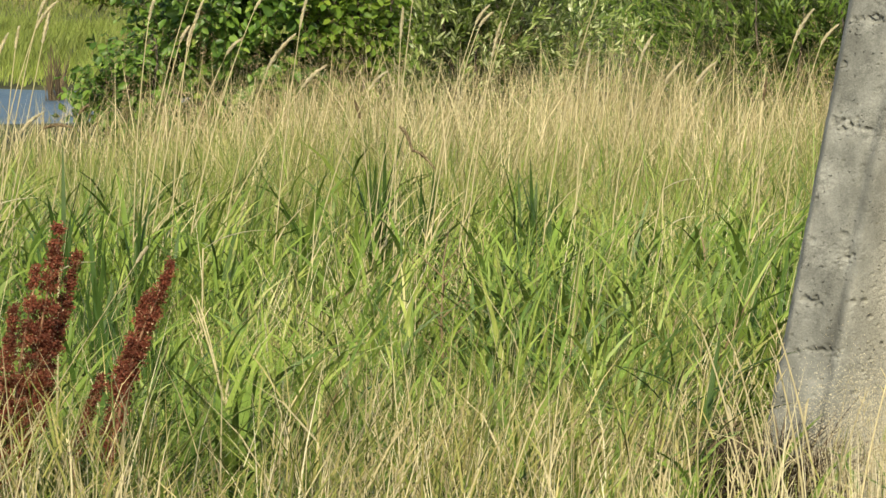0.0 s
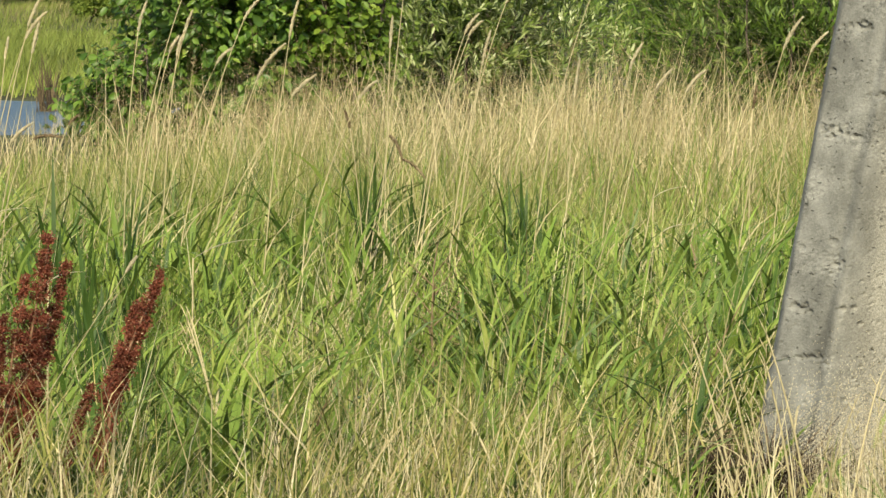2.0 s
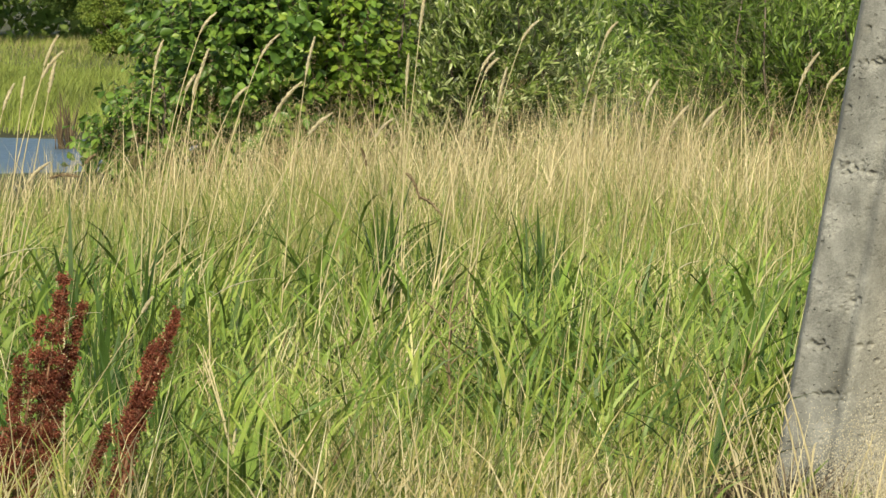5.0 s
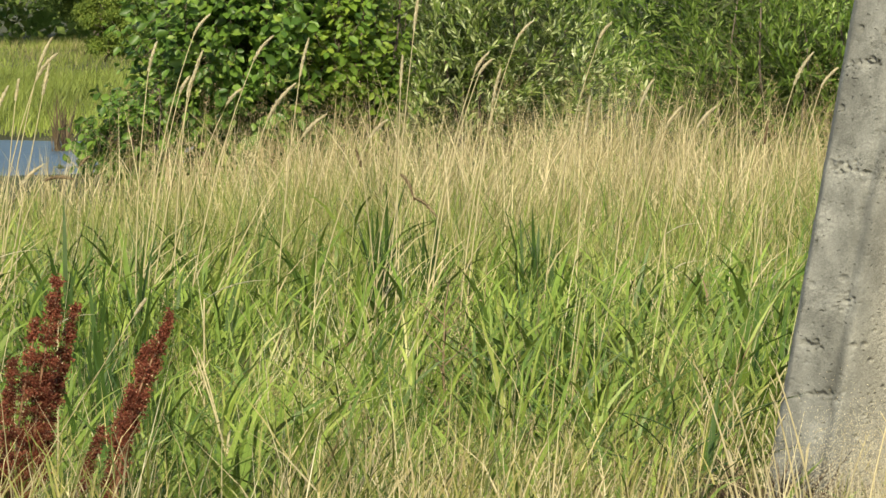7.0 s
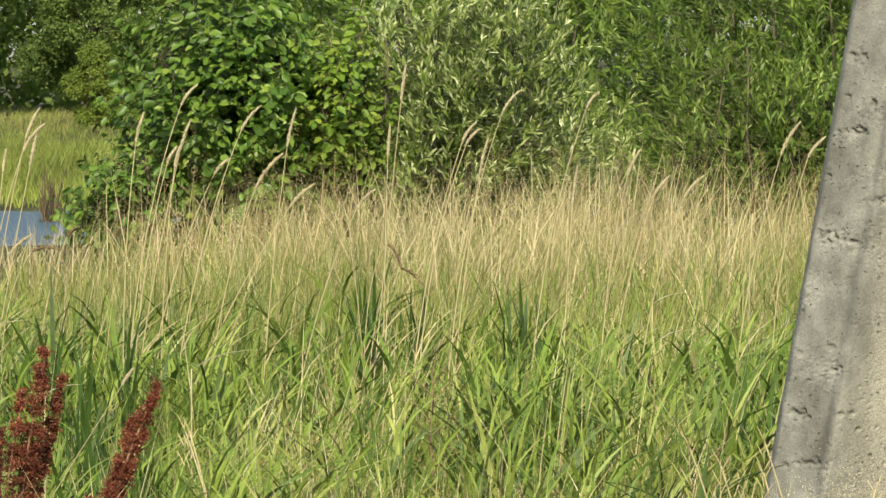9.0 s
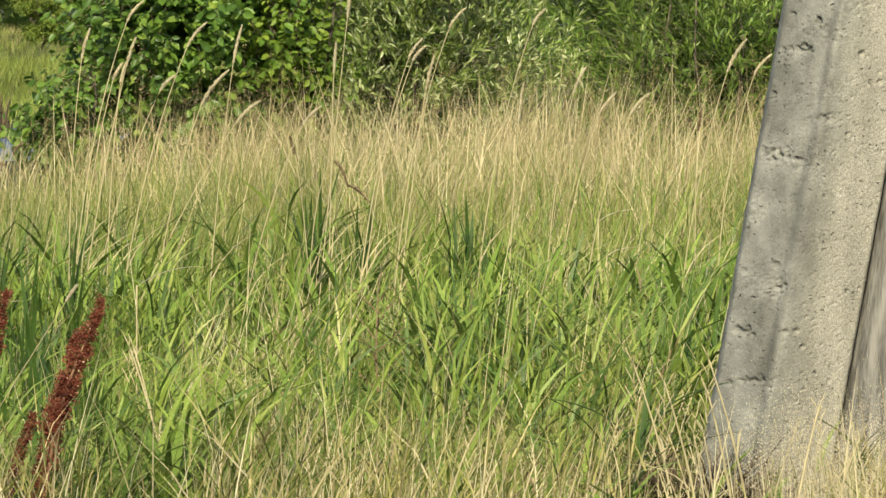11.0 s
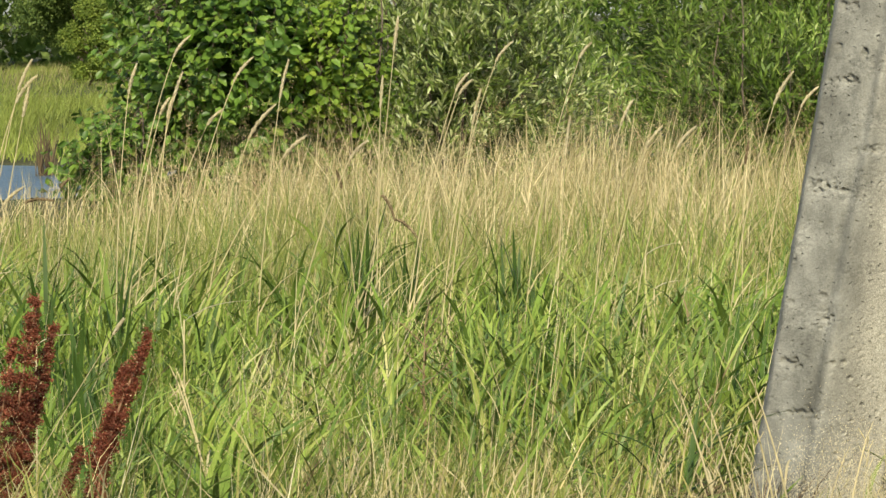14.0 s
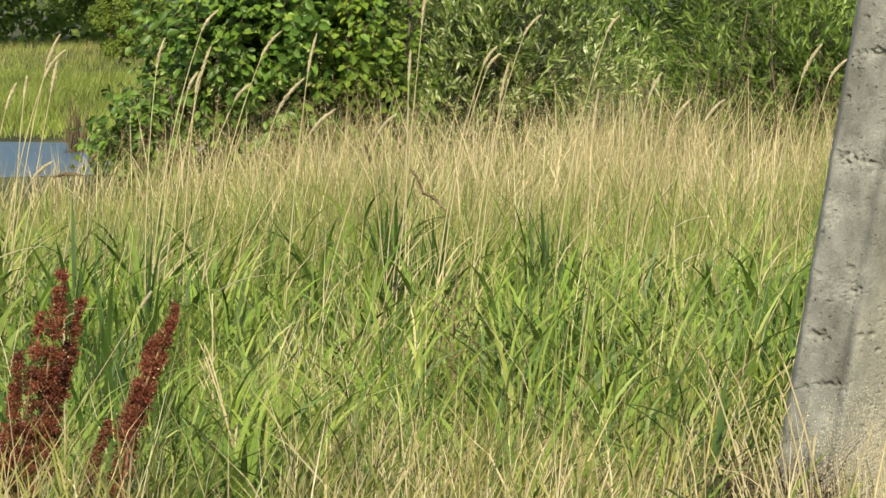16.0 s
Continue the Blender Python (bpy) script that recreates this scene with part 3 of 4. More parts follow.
sward("far_bank_grass", 46000, (-20, 0, 55.0, 150.0), (0.08, 0.24), (0.008, 0.018), FARGRASS, "yellow-green rough grass on the far bank", (0.05, 0.4), (0.05, 0.5), 0.25, keep=lambda x, y: bank(x, y), segs=2)
sward("far_bank_straw", 30000, (-20, 0, 64.0, 160.0), (0.1, 0.26), (0.008, 0.018), FARSTRAW, "bleached grass streaks on the far bank", (0.05, 0.4), (0.05, 0.4), 0.3, keep=lambda x, y: bank(x, y) * ramp01(field(x * 0.6, y, 0.16, 77) + 0.012 * (y - 95), -0.3, 0.8), segs=2)
sward("shore_grass", 30000, (-9.5, -2.2, 63.0, 84.0), (0.12, 0.36), (0.008, 0.018), FARGRASS, "olive green grass along the pond shore", (0.05, 0.4), (0.05, 0.5), 0.2, keep=lambda x, y: np.where(((x - POND_X) / 8.6) ** 2 + ((y - 58.0) / 13.8) ** 2 > 0.52, 1.0, 0.0), segs=2)
sward("bank_weeds", 75, (-3.93, -3.82, 62.3, 63.2), (0.5, 0.95), (0.012, 0.028), STALKBROWN, "withered dark brown rushes at the pond's edge", (0.0, 0.10), (0.0, 0.2), 0.04)


# ---------------------------------------------------------------- utility pole
def make_pole():
    pole = tagged(new("utility_pole"), "leaning grey concrete pole stub with weathered wooden post", "utility pole")
    pole.location = (0.70, 13.5, 0)
    # section of the stub: rear left, left arris, front ridge, right arris, rear right
    ring = []
    corner = [(-0.075, 0.17), (-0.075, 0.035), (0.045, -0.055), (0.212, 0.03), (0.212, 0.17)]
    for k in range(len(corner)):
        a, b = np.array(corner[k]), np.array(corner[(k + 1) % len(corner)])
        n = (56 if k == 1 else 70) if k in (1, 2) else 6
        for i in range(n):
            ring.append(a + (b - a) * i / n)
    ring = np.array(ring)
    for _ in range(9):
        ring = 0.5 * ring + 0.25 * (np.roll(ring, 1, 0) + np.roll(ring, -1, 0))
    cen = np.array([0.075, 0.07])
    outward = unit(ring - cen)
    zs = np.concatenate([np.arange(-0.25, 0.25, 0.02), np.arange(0.25, 1.5, 0.0026), np.arange(1.5, 2.6, 0.03)])
    r = np.random.default_rng(5)
    # broken patches: place across and up, width, height, depth
    chips = [(0.117, 0.915, 0.030, 0.011, 0.009), (0.235, 0.992, 0.026, 0.007, 0.006), (0.181, 1.137, 0.024, 0.007, 0.008), (0.059, 0.536, 0.015, 0.011, 0.010),
             (0.130, 0.634, 0.016, 0.012, 0.005), (0.169, 1.300, 0.028, 0.010, 0.007), (0.213, 1.196, 0.005, 0.011, 0.007), (0.163, 1.208, 0.004, 0.010, 0.006),
             (0.064, 0.755, 0.004, 0.009, 0.006), (0.120, 1.040, 0.006, 0.014, 0.004), (0.090, 0.430, 0.030, 0.008, 0.005)]
    holes = [(0.173, 0.904, 0.006, 0.008), (0.308, 1.130, 0.006, 0.007), (0.145, 0.539, 0.006, 0.007), (0.169, 0.540, 0.006, 0.007), (0.184, 0.506, 0.005, 0.006), (0.124, 0.681, 0.007, 0.006),
             (0.059, 0.666, 0.006, 0.005), (0.027, 0.426, 0.007, 0.006), (0.350, 1.070, 0.005, 0.006), (0.155, 0.343, 0.006, 0.005)]
    pits = list(holes)
    for px, pz, pw, ph, pd in chips:
        for _ in range(int(12 + 900 * pw)):
            pits.append((px + r.normal(0, 0.6 * pw), pz + r.normal(0, 0.6 * ph) + 0.15 * r.normal(0, pw), r.uniform(0.0022, 0.0052), r.uniform(0.35, 1.0) * pd * 0.8))
    pits += [(r.uniform(-0.08, 0.5), r.uniform(0.25, 1.5), r.uniform(0.0016, 0.0036), r.uniform(0.0015, 0.004)) for _ in range(420)]
    # coarse grit along the ridge and over the sandy side
    pits += [(0.075 + abs(r.normal(0, 0.055)) + 0.178 * q, q, r.uniform(0.0016, 0.0036), r.uniform(0.0003, 0.0013) * (1 + 1.5 * (r.random() < 0.12))) for q in r.uniform(0.3, 1.5, 160)]
    pits = np.array(pits)
    V = np.zeros((len(zs), len(ring), 3))
    for i, z in enumerate(zs):
        x, y = ring[:, 0], ring[:, 1]
        d = 0.0005 * field(x * 9 + z * 3, z * 9 + y * 4, 4.0, 21) + 0.0004 * field(x * 40, z * 38 + y * 30, 3.0, 22)
        d = d + ((x > 0.05) & (y < 0.05)) * r.normal(0, 0.00008, len(ring))
        wx = x + z * 0.178
        d = d - np.where(y < 0, 0.006 * np.exp(-((x - 0.022 - 0.004 * math.sin(z * 7)) / 0.011) ** 2), 0)
        near = pits[np.abs(pits[:, 1] - z) < 2 * pits[:, 2]]
        if len(near):
            q = ((wx[None] - near[:, 0:1]) / (near[:, 2:3] * 1.25)) ** 2 + ((z - near[:, 1:2]) / near[:, 2:3]) ** 2
            d = d - np.where(y < 0.03, np.minimum((near[:, 3:4] * np.exp(-q ** 2)).sum(0), 0.011), 0)
        V[i, :, 0] = wx + outward[:, 0] * d
        V[i, :, 1] = y + outward[:, 1] * d
        V[i, :, 2] = z
    n, m = len(ring), len(zs)
    i = (np.arange(m - 1)[:, None] * n + np.arange(n)[None]).ravel()
    j = (np.arange(m - 1)[:, None] * n + (np.arange(n)[None] + 1) % n).ravel()
    t = np.concatenate([np.stack([i, j, j + n], 1), np.stack([i, j + n, i + n], 1)])
    top = np.array([[(m - 1) * n, (m - 1) * n + k, (m - 1) * n + k + 1] for k in range(1, n - 1)])
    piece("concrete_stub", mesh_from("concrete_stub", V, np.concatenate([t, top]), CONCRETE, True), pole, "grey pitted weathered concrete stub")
    # wooden post beside the stub, with long drying cracks
    zs = np.arange(0.06, 6.4, 0.05)
    k = 48
    ang = np.arange(k) * 2 * np.pi / k
    crack = sum(a * np.exp(-((np.angle(np.exp(1j * (ang - c)))) / 0.05) ** 2) for a, c in ((0.012, 3.6), (0.009, 4.1), (0.010, 4.5), (0.008, 5.0), (0.006, 2.9)))
    V = np.zeros((len(zs), k, 3))
    for i, z in enumerate(zs):
        rad = 0.112 - 0.004 * z - crack * (0.7 + 0.3 * math.sin(z * 5)) + 0.002 * np.sin(ang * 9 + z * 2)
        c = 0.320 + z * 0.178
        V[i] = np.stack([c + rad * np.cos(ang), 0.09 + rad * np.sin(ang), np.full(k, z)], 1)
    m = len(zs)
    i = (np.arange(m - 1)[:, None] * k + np.arange(k)[None]).ravel()
    j = (np.arange(m - 1)[:, None] * k + (np.arange(k)[None] + 1) % k).ravel()
    t = np.concatenate([np.stack([i, j, j + k], 1), np.stack([i, j + k, i + k], 1)])
    top = np.array([[(m - 1) * k, (m - 1) * k + q, (m - 1) * k + q + 1] for q in range(1, k - 1)])
    bot = np.array([[0, q + 1, q] for q in range(1, k - 1)])
    piece("wooden_post", mesh_from("wooden_post", V, np.concatenate([t, top, bot]), WOOD, True), pole, "grey cracked wooden post")


make_pole()


# ---------------------------------------------------------------- dock plants
def disc(n=6, cup=0.25):
    a = np.arange(n) * 2 * np.pi / n
    v = np.concatenate([[[0, 0, -cup]], np.stack([np.cos(a), 0.8 * np.sin(a), np.zeros(n)], 1)])
    j = np.arange(n)
    return v, np.stack([np.zeros(n, int), 1 + j, 1 + (j + 1) % n], 1)


def make_dock(name_label, base, spikes):
    dock = tagged(new("dock_plant"), name_label, "weed", "dock plants")
    dock.location = base
    b = np.array(base)
    for tip, low, fat in spikes:
        tip, low = np.array(tip) - b, np.array(low) - b
        n = 24
        f = np.linspace(0, 1, n)[:, None]
        p = np.where(f < 0.35, low * (f / 0.35), low + (tip - low) * ((f - 0.35) / 0.65))
        p = p + np.stack([0.006 * np.sin(f[:, 0] * 7), 0.006 * np.cos(f[:, 0] * 5), 0 * f[:, 0]], 1)
        stem = piece("stem", mesh_from("stem", *tube(p, np.linspace(0.005, 0.0015, n), 6), STEM, True), dock, "thin red-brown stem")
        # knots of winged seeds on short side branches, looser low on the stem
        length = np.linalg.norm(tip - low)
        places, along, normal, size = [], [], [], []
        g = 0.0
        while g < 1.0:
            rad = fat * (1.0 - 0.8 * g ** 1.5)
            for _ in range(10 + int(13 * (1 - g))):
                a = rng.uniform(0, 2 * np.pi)
                q = 1.6 * rad * rng.uniform(0.08, 1.0)
                c = low + (tip - low) * g + np.array([q * math.cos(a), q * math.sin(a), 0.55 * q + rng.normal(0, 0.004)])
                k = int(rng.integers(14, 28))
                places.append(c + rng.normal(0, 0.0042, (k, 3)) * np.array([1, 1, 0.8]))
                along.append(np.tile([math.cos(a), math.sin(a), -0.2], (k, 1)) + rng.normal(0, 0.5, (k, 3)))
                normal.append(rng.normal(0, 1, (k, 3)))
                size.append(rng.uniform(0.0014, 0.0031, k))
            g += rng.uniform(0.008, 0.015) / length * (1.0 if rng.random() > 0.12 else 2.2)
        v, t = scatter(disc(4), np.concatenate(places), np.concatenate(along), np.concatenate(normal), np.concatenate(size))
        tagged(piece("seed_spike", mesh_from("seed_spike", v, t, DOCK), stem, "dense red-brown ripe seed spike"), kind="stuff")
    # withered basal leaves
    for k in range(5):
        a = rng.uniform(0, 2 * np.pi)
        v, t = blades(np.array([[0, 0, 0.0]]), np.array([0.3]), np.array([0.045]), np.array([0.5]), np.array([0.5]), np.array([a]), np.array([a]), 6, 2.0)
        piece("leaf", mesh_from("leaf", v, t, BROWN), dock)


make_dock("tall dead dock with red-brown seed spikes in the grass", (-0.90, 12.0, 0.0),
          [((-0.753, 12.0, 0.755), (-0.812, 12.0, 0.335), 0.023), ((-0.797, 11.97, 0.665), (-0.842, 11.97, 0.29), 0.017),
           ((-0.723, 12.06, 0.688), (-0.793, 12.06, 0.40), 0.015), ((-0.833, 11.93, 0.60), (-0.872, 11.93, 0.25), 0.018),
           ((-0.775, 12.03, 0.56), (-0.83, 12.03, 0.27), 0.017), ((-0.868, 11.9, 0.46), (-0.885, 11.9, 0.22), 0.016)])
make_dock("smaller dead dock with red-brown seed spikes in the grass", (-0.72, 12.3, 0.0),
          [((-0.552, 12.3, 0.664), (-0.652, 12.3, 0.40), 0.017), ((-0.601, 12.33, 0.612), (-0.672, 12.33, 0.32), 0.016),
           ((-0.630, 12.31, 0.49), (-0.675, 12.31, 0.27), 0.014), ((-0.683, 12.25, 0.447), (-0.742, 12.25, 0.27), 0.009)])


# ---------------------------------------------------------------- tall seeding grasses
def grain(n=5):
    v = np.array([[0, 0, 0], [0.4, 0.22, 0.08], [0.4, -0.22, 0.08], [1.0, 0, 0.0]], float)
    return v, np.array([[0, 1, 2], [1, 3, 2]])


def make_seeding_grass(foot, neck, tip, fat, label, mat=None, group="tall seeding grasses", thick=1.0, sag=0.25):
    """One culm bowed from foot to neck, a spindle of small spikelets from neck to tip, and a leaf low down."""
    mat = mat or HEADS
    g = tagged(new("seeding_grass"), label, "grass", group)
    foot = np.array(foot, float)
    neck, tip = np.array(neck, float) - foot, np.array(tip, float) - foot
    g.location = foot
    head_length = float(np.linalg.norm(tip - neck))
    f = np.linspace(0, 1, 20)[:, None]
    bend = neck - (tip - neck) * (0.5 * np.linalg.norm(neck) / head_length) * 0.7
    bend = 0.5 * bend + 0.5 * (0.5 * neck)
    culm = 2 * f * (1 - f) * bend + f ** 2 * neck
    m = 12
    k = np.linspace(0, 1, m)[:, None]
    rise = unit(neck - culm[-3]) * head_length * 0.5
    over = neck + rise * (1 - sag) + (tip - neck) * 0.5 * sag
    head = (1 - k) ** 2 * neck + 2 * k * (1 - k) * over + k ** 2 * tip
    way = np.concatenate([culm[:-1], head[:-1]])
    stem = piece("stem", mesh_from("stem", *tube(way, thick * np.linspace(0.0023, 0.0008, len(way)), 5), STRAW, True), g)
    c, al, no, si = [], [], [], []
    for _ in range(int(60 + head_length * 4200)):
        q = rng.random()
        i = min(int(q * (m - 1)), m - 2)
        a = head[i] + (head[i + 1] - head[i]) * (q * (m - 1) - i)
        ax = unit(head[i + 1] - head[i])
        w = unit(np.cross(ax, rng.normal(0, 1, 3)))
        r = 1.35 * fat * (math.sin(math.pi * min(1, 0.08 + q * 0.95)) ** 0.7) * rng.uniform(0.1, 0.8) * (0.7 + 0.3 * math.sin(q * 31 + 40 * fat))
        c.append(a + w * r)
        al.append(ax * 2.0 + w * 0.55)
        no.append(w)
        si.append(rng.uniform(0.006, 0.011))
    v, t = scatter(grain(), np.array(c), np.array(al), np.array(no), np.array(si))
    tagged(piece("seed_head", mesh_from("seed_head", v, t, mat), g, "pale feathery seed head" if mat is HEADS else "dark drooping seed head"), kind="stuff")
    a = rng.uniform(-0.6, 0.6)
    v, t = blades(culm[7:8], np.array([0.22]), np.array([0.005]), np.array([0.4]), np.array([0.5]), np.array([a]), np.array([-1.4]), 4)
    piece("leaf", mesh_from("leaf", v, t, STRAW), g)


PALE = "tall dry grass culm with a pale seed head"


def seeding_group(rows):
    """Culms of one stand: foot x, neck x and height, tip x and height of the head."""
    for k, (fx, nx, nz, tx, tz) in enumerate(rows):
        y = 18.0
        long = math.hypot(tx - nx, tz - nz)
        make_seeding_grass((fx, y, 0.0), (nx, y, nz), (tx, y, tz), (0.0042 + 0.022 * max(0.0, long - 0.06)) * (1 + 0.2 * math.sin(k * 5.1)), PALE)


# beside the pond, before the alder, before the silver willow, before the osiers
seeding_group(((-1.44, -1.303, 0.939, -1.274, 1.011), (-1.32, -1.251, 0.971, -1.242, 1.031), (-1.33, -1.186, 1.065, -1.149, 1.149), (-1.34, -1.194, 1.028, -1.138, 1.104), (-1.35, -1.174, 0.988, -1.155, 1.076), (-1.43, -1.233, 0.734, -1.174, 0.790)))
seeding_group(((-0.90, -0.873, 1.054, -0.851, 1.135), (-0.91, -0.745, 1.159, -0.702, 1.216), (-0.92, -0.747, 1.031, -0.721, 1.111), (-0.89, -0.784, 0.994, -0.760, 1.039), (-0.80, -0.763, 0.983, -0.748, 1.042), (-0.89, -0.651, 0.963, -0.608, 1.008), (-0.80, -0.574, 1.088, -0.522, 1.156), (-0.53, -0.443, 1.041, -0.419, 1.146), (-0.69, -0.535, 0.920, -0.460, 1.020), (-0.85, -0.435, 0.873, -0.371, 0.934)))
seeding_group(((-0.23, -0.119, 1.172, -0.107, 1.268), (-0.17, -0.157, 1.011, -0.151, 1.099), (-0.46, -0.246, 0.866, -0.198, 0.918), (-0.11, 0.055, 1.057, 0.090, 1.109), (-0.08, 0.066, 1.049, 0.100, 1.090), (0.00, 0.104, 0.965, 0.127, 1.061), (0.00, 0.170, 1.142, 0.214, 1.198)))
seeding_group(((0.23, 0.407, 1.151, 0.439, 1.195), (0.33, 0.368, 0.878, 0.381, 0.983), (0.44, 0.524, 0.959, 0.559, 1.032), (0.45, 0.597, 0.896, 0.640, 0.957), (0.53, 0.685, 0.896, 0.735, 0.956), (0.80, 0.960, 1.019, 1.012, 1.110), (0.94, 1.037, 1.011, 1.083, 1.068)))
DARK = "dark ripe sedge stem with a drooping head"
for fx, nx, nz, tx, tz, y in ((-0.24, -0.168, 0.735, -0.125, 0.665, 19.0), (-0.22, -0.13, 0.66, -0.06, 0.61, 19.1), (-0.23, -0.285, 0.75, -0.30, 0.80, 19.2), (-1.22, -1.17, 0.745, -1.09, 0.752, 18.0), (-1.16, -1.075, 0.785, -1.05, 0.81, 18.1), (0.98, 0.975, 0.80, 0.985, 0.87, 20.0)):
    make_seeding_grass((fx, y, 0.0), (nx, y, nz), (tx, y, tz), 0.005, DARK, BROWN, "dark sedge stems", 1.0, 0.5)


# ---------------------------------------------------------------- broad-leaved reeds
def broad_leaf(length, width, lean, bend, heading, origin, segs=9):
    """A folded, arching reed leaf, three verts across."""
    f = np.linspace(0, 1, segs + 1)
    h = np.array([math.cos(heading), math.sin(heading), 0])
    s = np.array([-math.sin(heading), math.cos(heading), 0])
    c = origin + length * (np.outer(lean * f + bend * f ** 2, h) + np.outer(f * (1 - 0.3 * lean) - 0.55 * bend * f ** 2.5, [0, 0, 1]))
    w = width * 0.5 * np.sin(np.pi * np.clip(0.12 + 0.88 * f ** 0.75, 0, 1)) ** 0.8
    w[-1] = 0.0003
    L, R = c - np.outer(w, s) + np.outer(w, [0, 0, 0.35]), c + np.outer(w, s) + np.outer(w, [0, 0, 0.35])
    v = np.stack([L, c, R], 1).reshape(-1, 3)
    t = []
    for i in range(segs):
        a = 3 * i
        t += [(a, a + 1, a + 4), (a, a + 4, a + 3), (a + 1, a + 2, a + 5), (a + 1, a + 5, a + 4)]
    return v, np.array(t)


def make_reed(mat, height, leaves, spread, label, width=0.016, group="reed plants", bend=(0.05, 0.45)):
    reed = tagged(new("reed_plant"), label, "reed", group)
    n = 8
    f = np.linspace(0, 1, n)[:, None]
    p = np.array([0.03, 0, height * 0.75]) * f
    culm = piece("stem", mesh_from("stem", *tube(p, np.linspace(0.004, 0.002, n), 6), mat, True), reed)
    for k in range(leaves):
        g = 0.15 + 0.8 * k / leaves
        a = k * 2.4 + rng.uniform(-0.6, 0.6)
        o = np.array([0.03 * g, 0, height * 0.75 * g])
        ln = rng.uniform(0.24, 0.38) * (height / 0.6)
        v, t = broad_leaf(ln, width * rng.uniform(0.7, 1.25), spread * rng.uniform(0.5, 1.3), rng.uniform(*bend), a, o)
        piece("leaf", mesh_from("leaf", v, t, mat, True), reed)
    return reed


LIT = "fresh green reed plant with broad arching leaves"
DIM = "dark green sedge with upright blades, some standing in for shade"
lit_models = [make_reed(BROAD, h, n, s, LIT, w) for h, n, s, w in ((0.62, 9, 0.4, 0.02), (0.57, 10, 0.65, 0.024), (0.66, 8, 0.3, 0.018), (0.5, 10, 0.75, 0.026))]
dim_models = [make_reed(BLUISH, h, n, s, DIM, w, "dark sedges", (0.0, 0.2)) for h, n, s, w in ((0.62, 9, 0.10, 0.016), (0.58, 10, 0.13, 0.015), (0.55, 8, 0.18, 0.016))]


def put(model, used, x, y, turn, size):
    m = pose(x, y, float(ground_height(x, y)) - 0.01, 0, 0, turn) @ Matrix.Scale(size, 4)
    if model.name in used:
        return copy_thing(model, m)
    used.add(model.name)
    model.matrix_basis = m
    return model


placed = set()


def reed_row(rows):
    for i, (x, y, size) in enumerate(rows):
        put(lit_models[i % 4], placed, x, y, (i * 137) % 360, 0.97 * size)


reed_row(((-0.95, 18.2, 1), (-0.86, 18, 0.95), (-0.74, 18.4, 1.05), (-0.66, 17.6, 0.95), (-0.42, 18.6, 1.05), (-0.34, 17.2, 0.9), (-0.27, 17.8, 1), (-0.2, 18.8, 1.05), (-0.13, 17.5, 0.95), (-0.05, 18.9, 1), (0.1, 17.6, 0.9), (0.2, 17, 0.95), (0.27, 17.6, 1), (0.33, 16.8, 0.9), (0.4, 17.3, 0.95), (0.48, 18, 0.95), (0.56, 17.1, 0.9), (0.63, 17.8, 0.95), (0.8, 17.3, 0.95), (-1.18, 18, 1), (-1.08, 17.4, 0.95)))
reed_row(((0.72, 16.6, 0.9), (0.86, 15.9, 0.85), (0.92, 16.6, 0.9), (-0.5, 14.9, 0.75), (-0.42, 14.6, 0.72), (-0.36, 15.1, 0.75), (0.06, 15.4, 0.78), (0.18, 15.2, 0.75), (0.3, 14.8, 0.72), (0.52, 15.6, 0.75), (0.66, 15, 0.78)))
herb = make_reed(BROAD, 0.46, 26, 0.6, "lush green herb with broad lance leaves", 0.024, "meadow herbs")
herbs = set()
for x, y, turn, size in ((-0.47, 12.85, 0, 0.90), (-0.43, 12.95, 130, 0.84), (-0.51, 13.0, 250, 0.85), (-0.45, 13.2, 60, 0.95), (-0.40, 13.3, 310, 0.9), (0.28, 14.6, 70, 0.95), (0.36, 15.0, 200, 1.0), (0.05, 15.6, 300, 1.0),
                        (0.20, 16.0, 20, 1.1), (0.27, 16.3, 110, 1.12), (0.34, 16.1, 230, 1.1), (0.14, 16.5, 160, 1.1), (0.42, 16.4, 310, 1.1), (0.60, 16.2, 75, 1.05), (0.75, 15.6, 190, 0.95)):
    put(herb, herbs, x, y, turn, size)
dark_herb = make_reed(LEAFY, 0.46, 20, 0.42, "leafy mid-green herb among the grass, darkened for leaf shade", 0.017, "leafy herbs", (0.1, 0.7))
dark_herbs = set()
for x, y, turn, size in ((0.02, 15.9, 0, 0.95), (0.13, 15.2, 100, 0.92), (0.22, 15.8, 210, 1.0), (0.29, 15.3, 310, 0.95), (0.16, 16.3, 40, 1.0), (0.33, 16.2, 160, 1.0), (0.08, 14.6, 260, 0.85), (0.24, 14.5, 75, 0.84), (0.40, 15.9, 130, 0.98), (-0.06, 15.1, 190, 0.86), (0.50, 15.0, 20, 0.88)):
    put(dark_herb, dark_herbs, x, y, turn, 1.04 * size)
# dark sedges; those behind the docks put the docks' shade into colour
k = 0
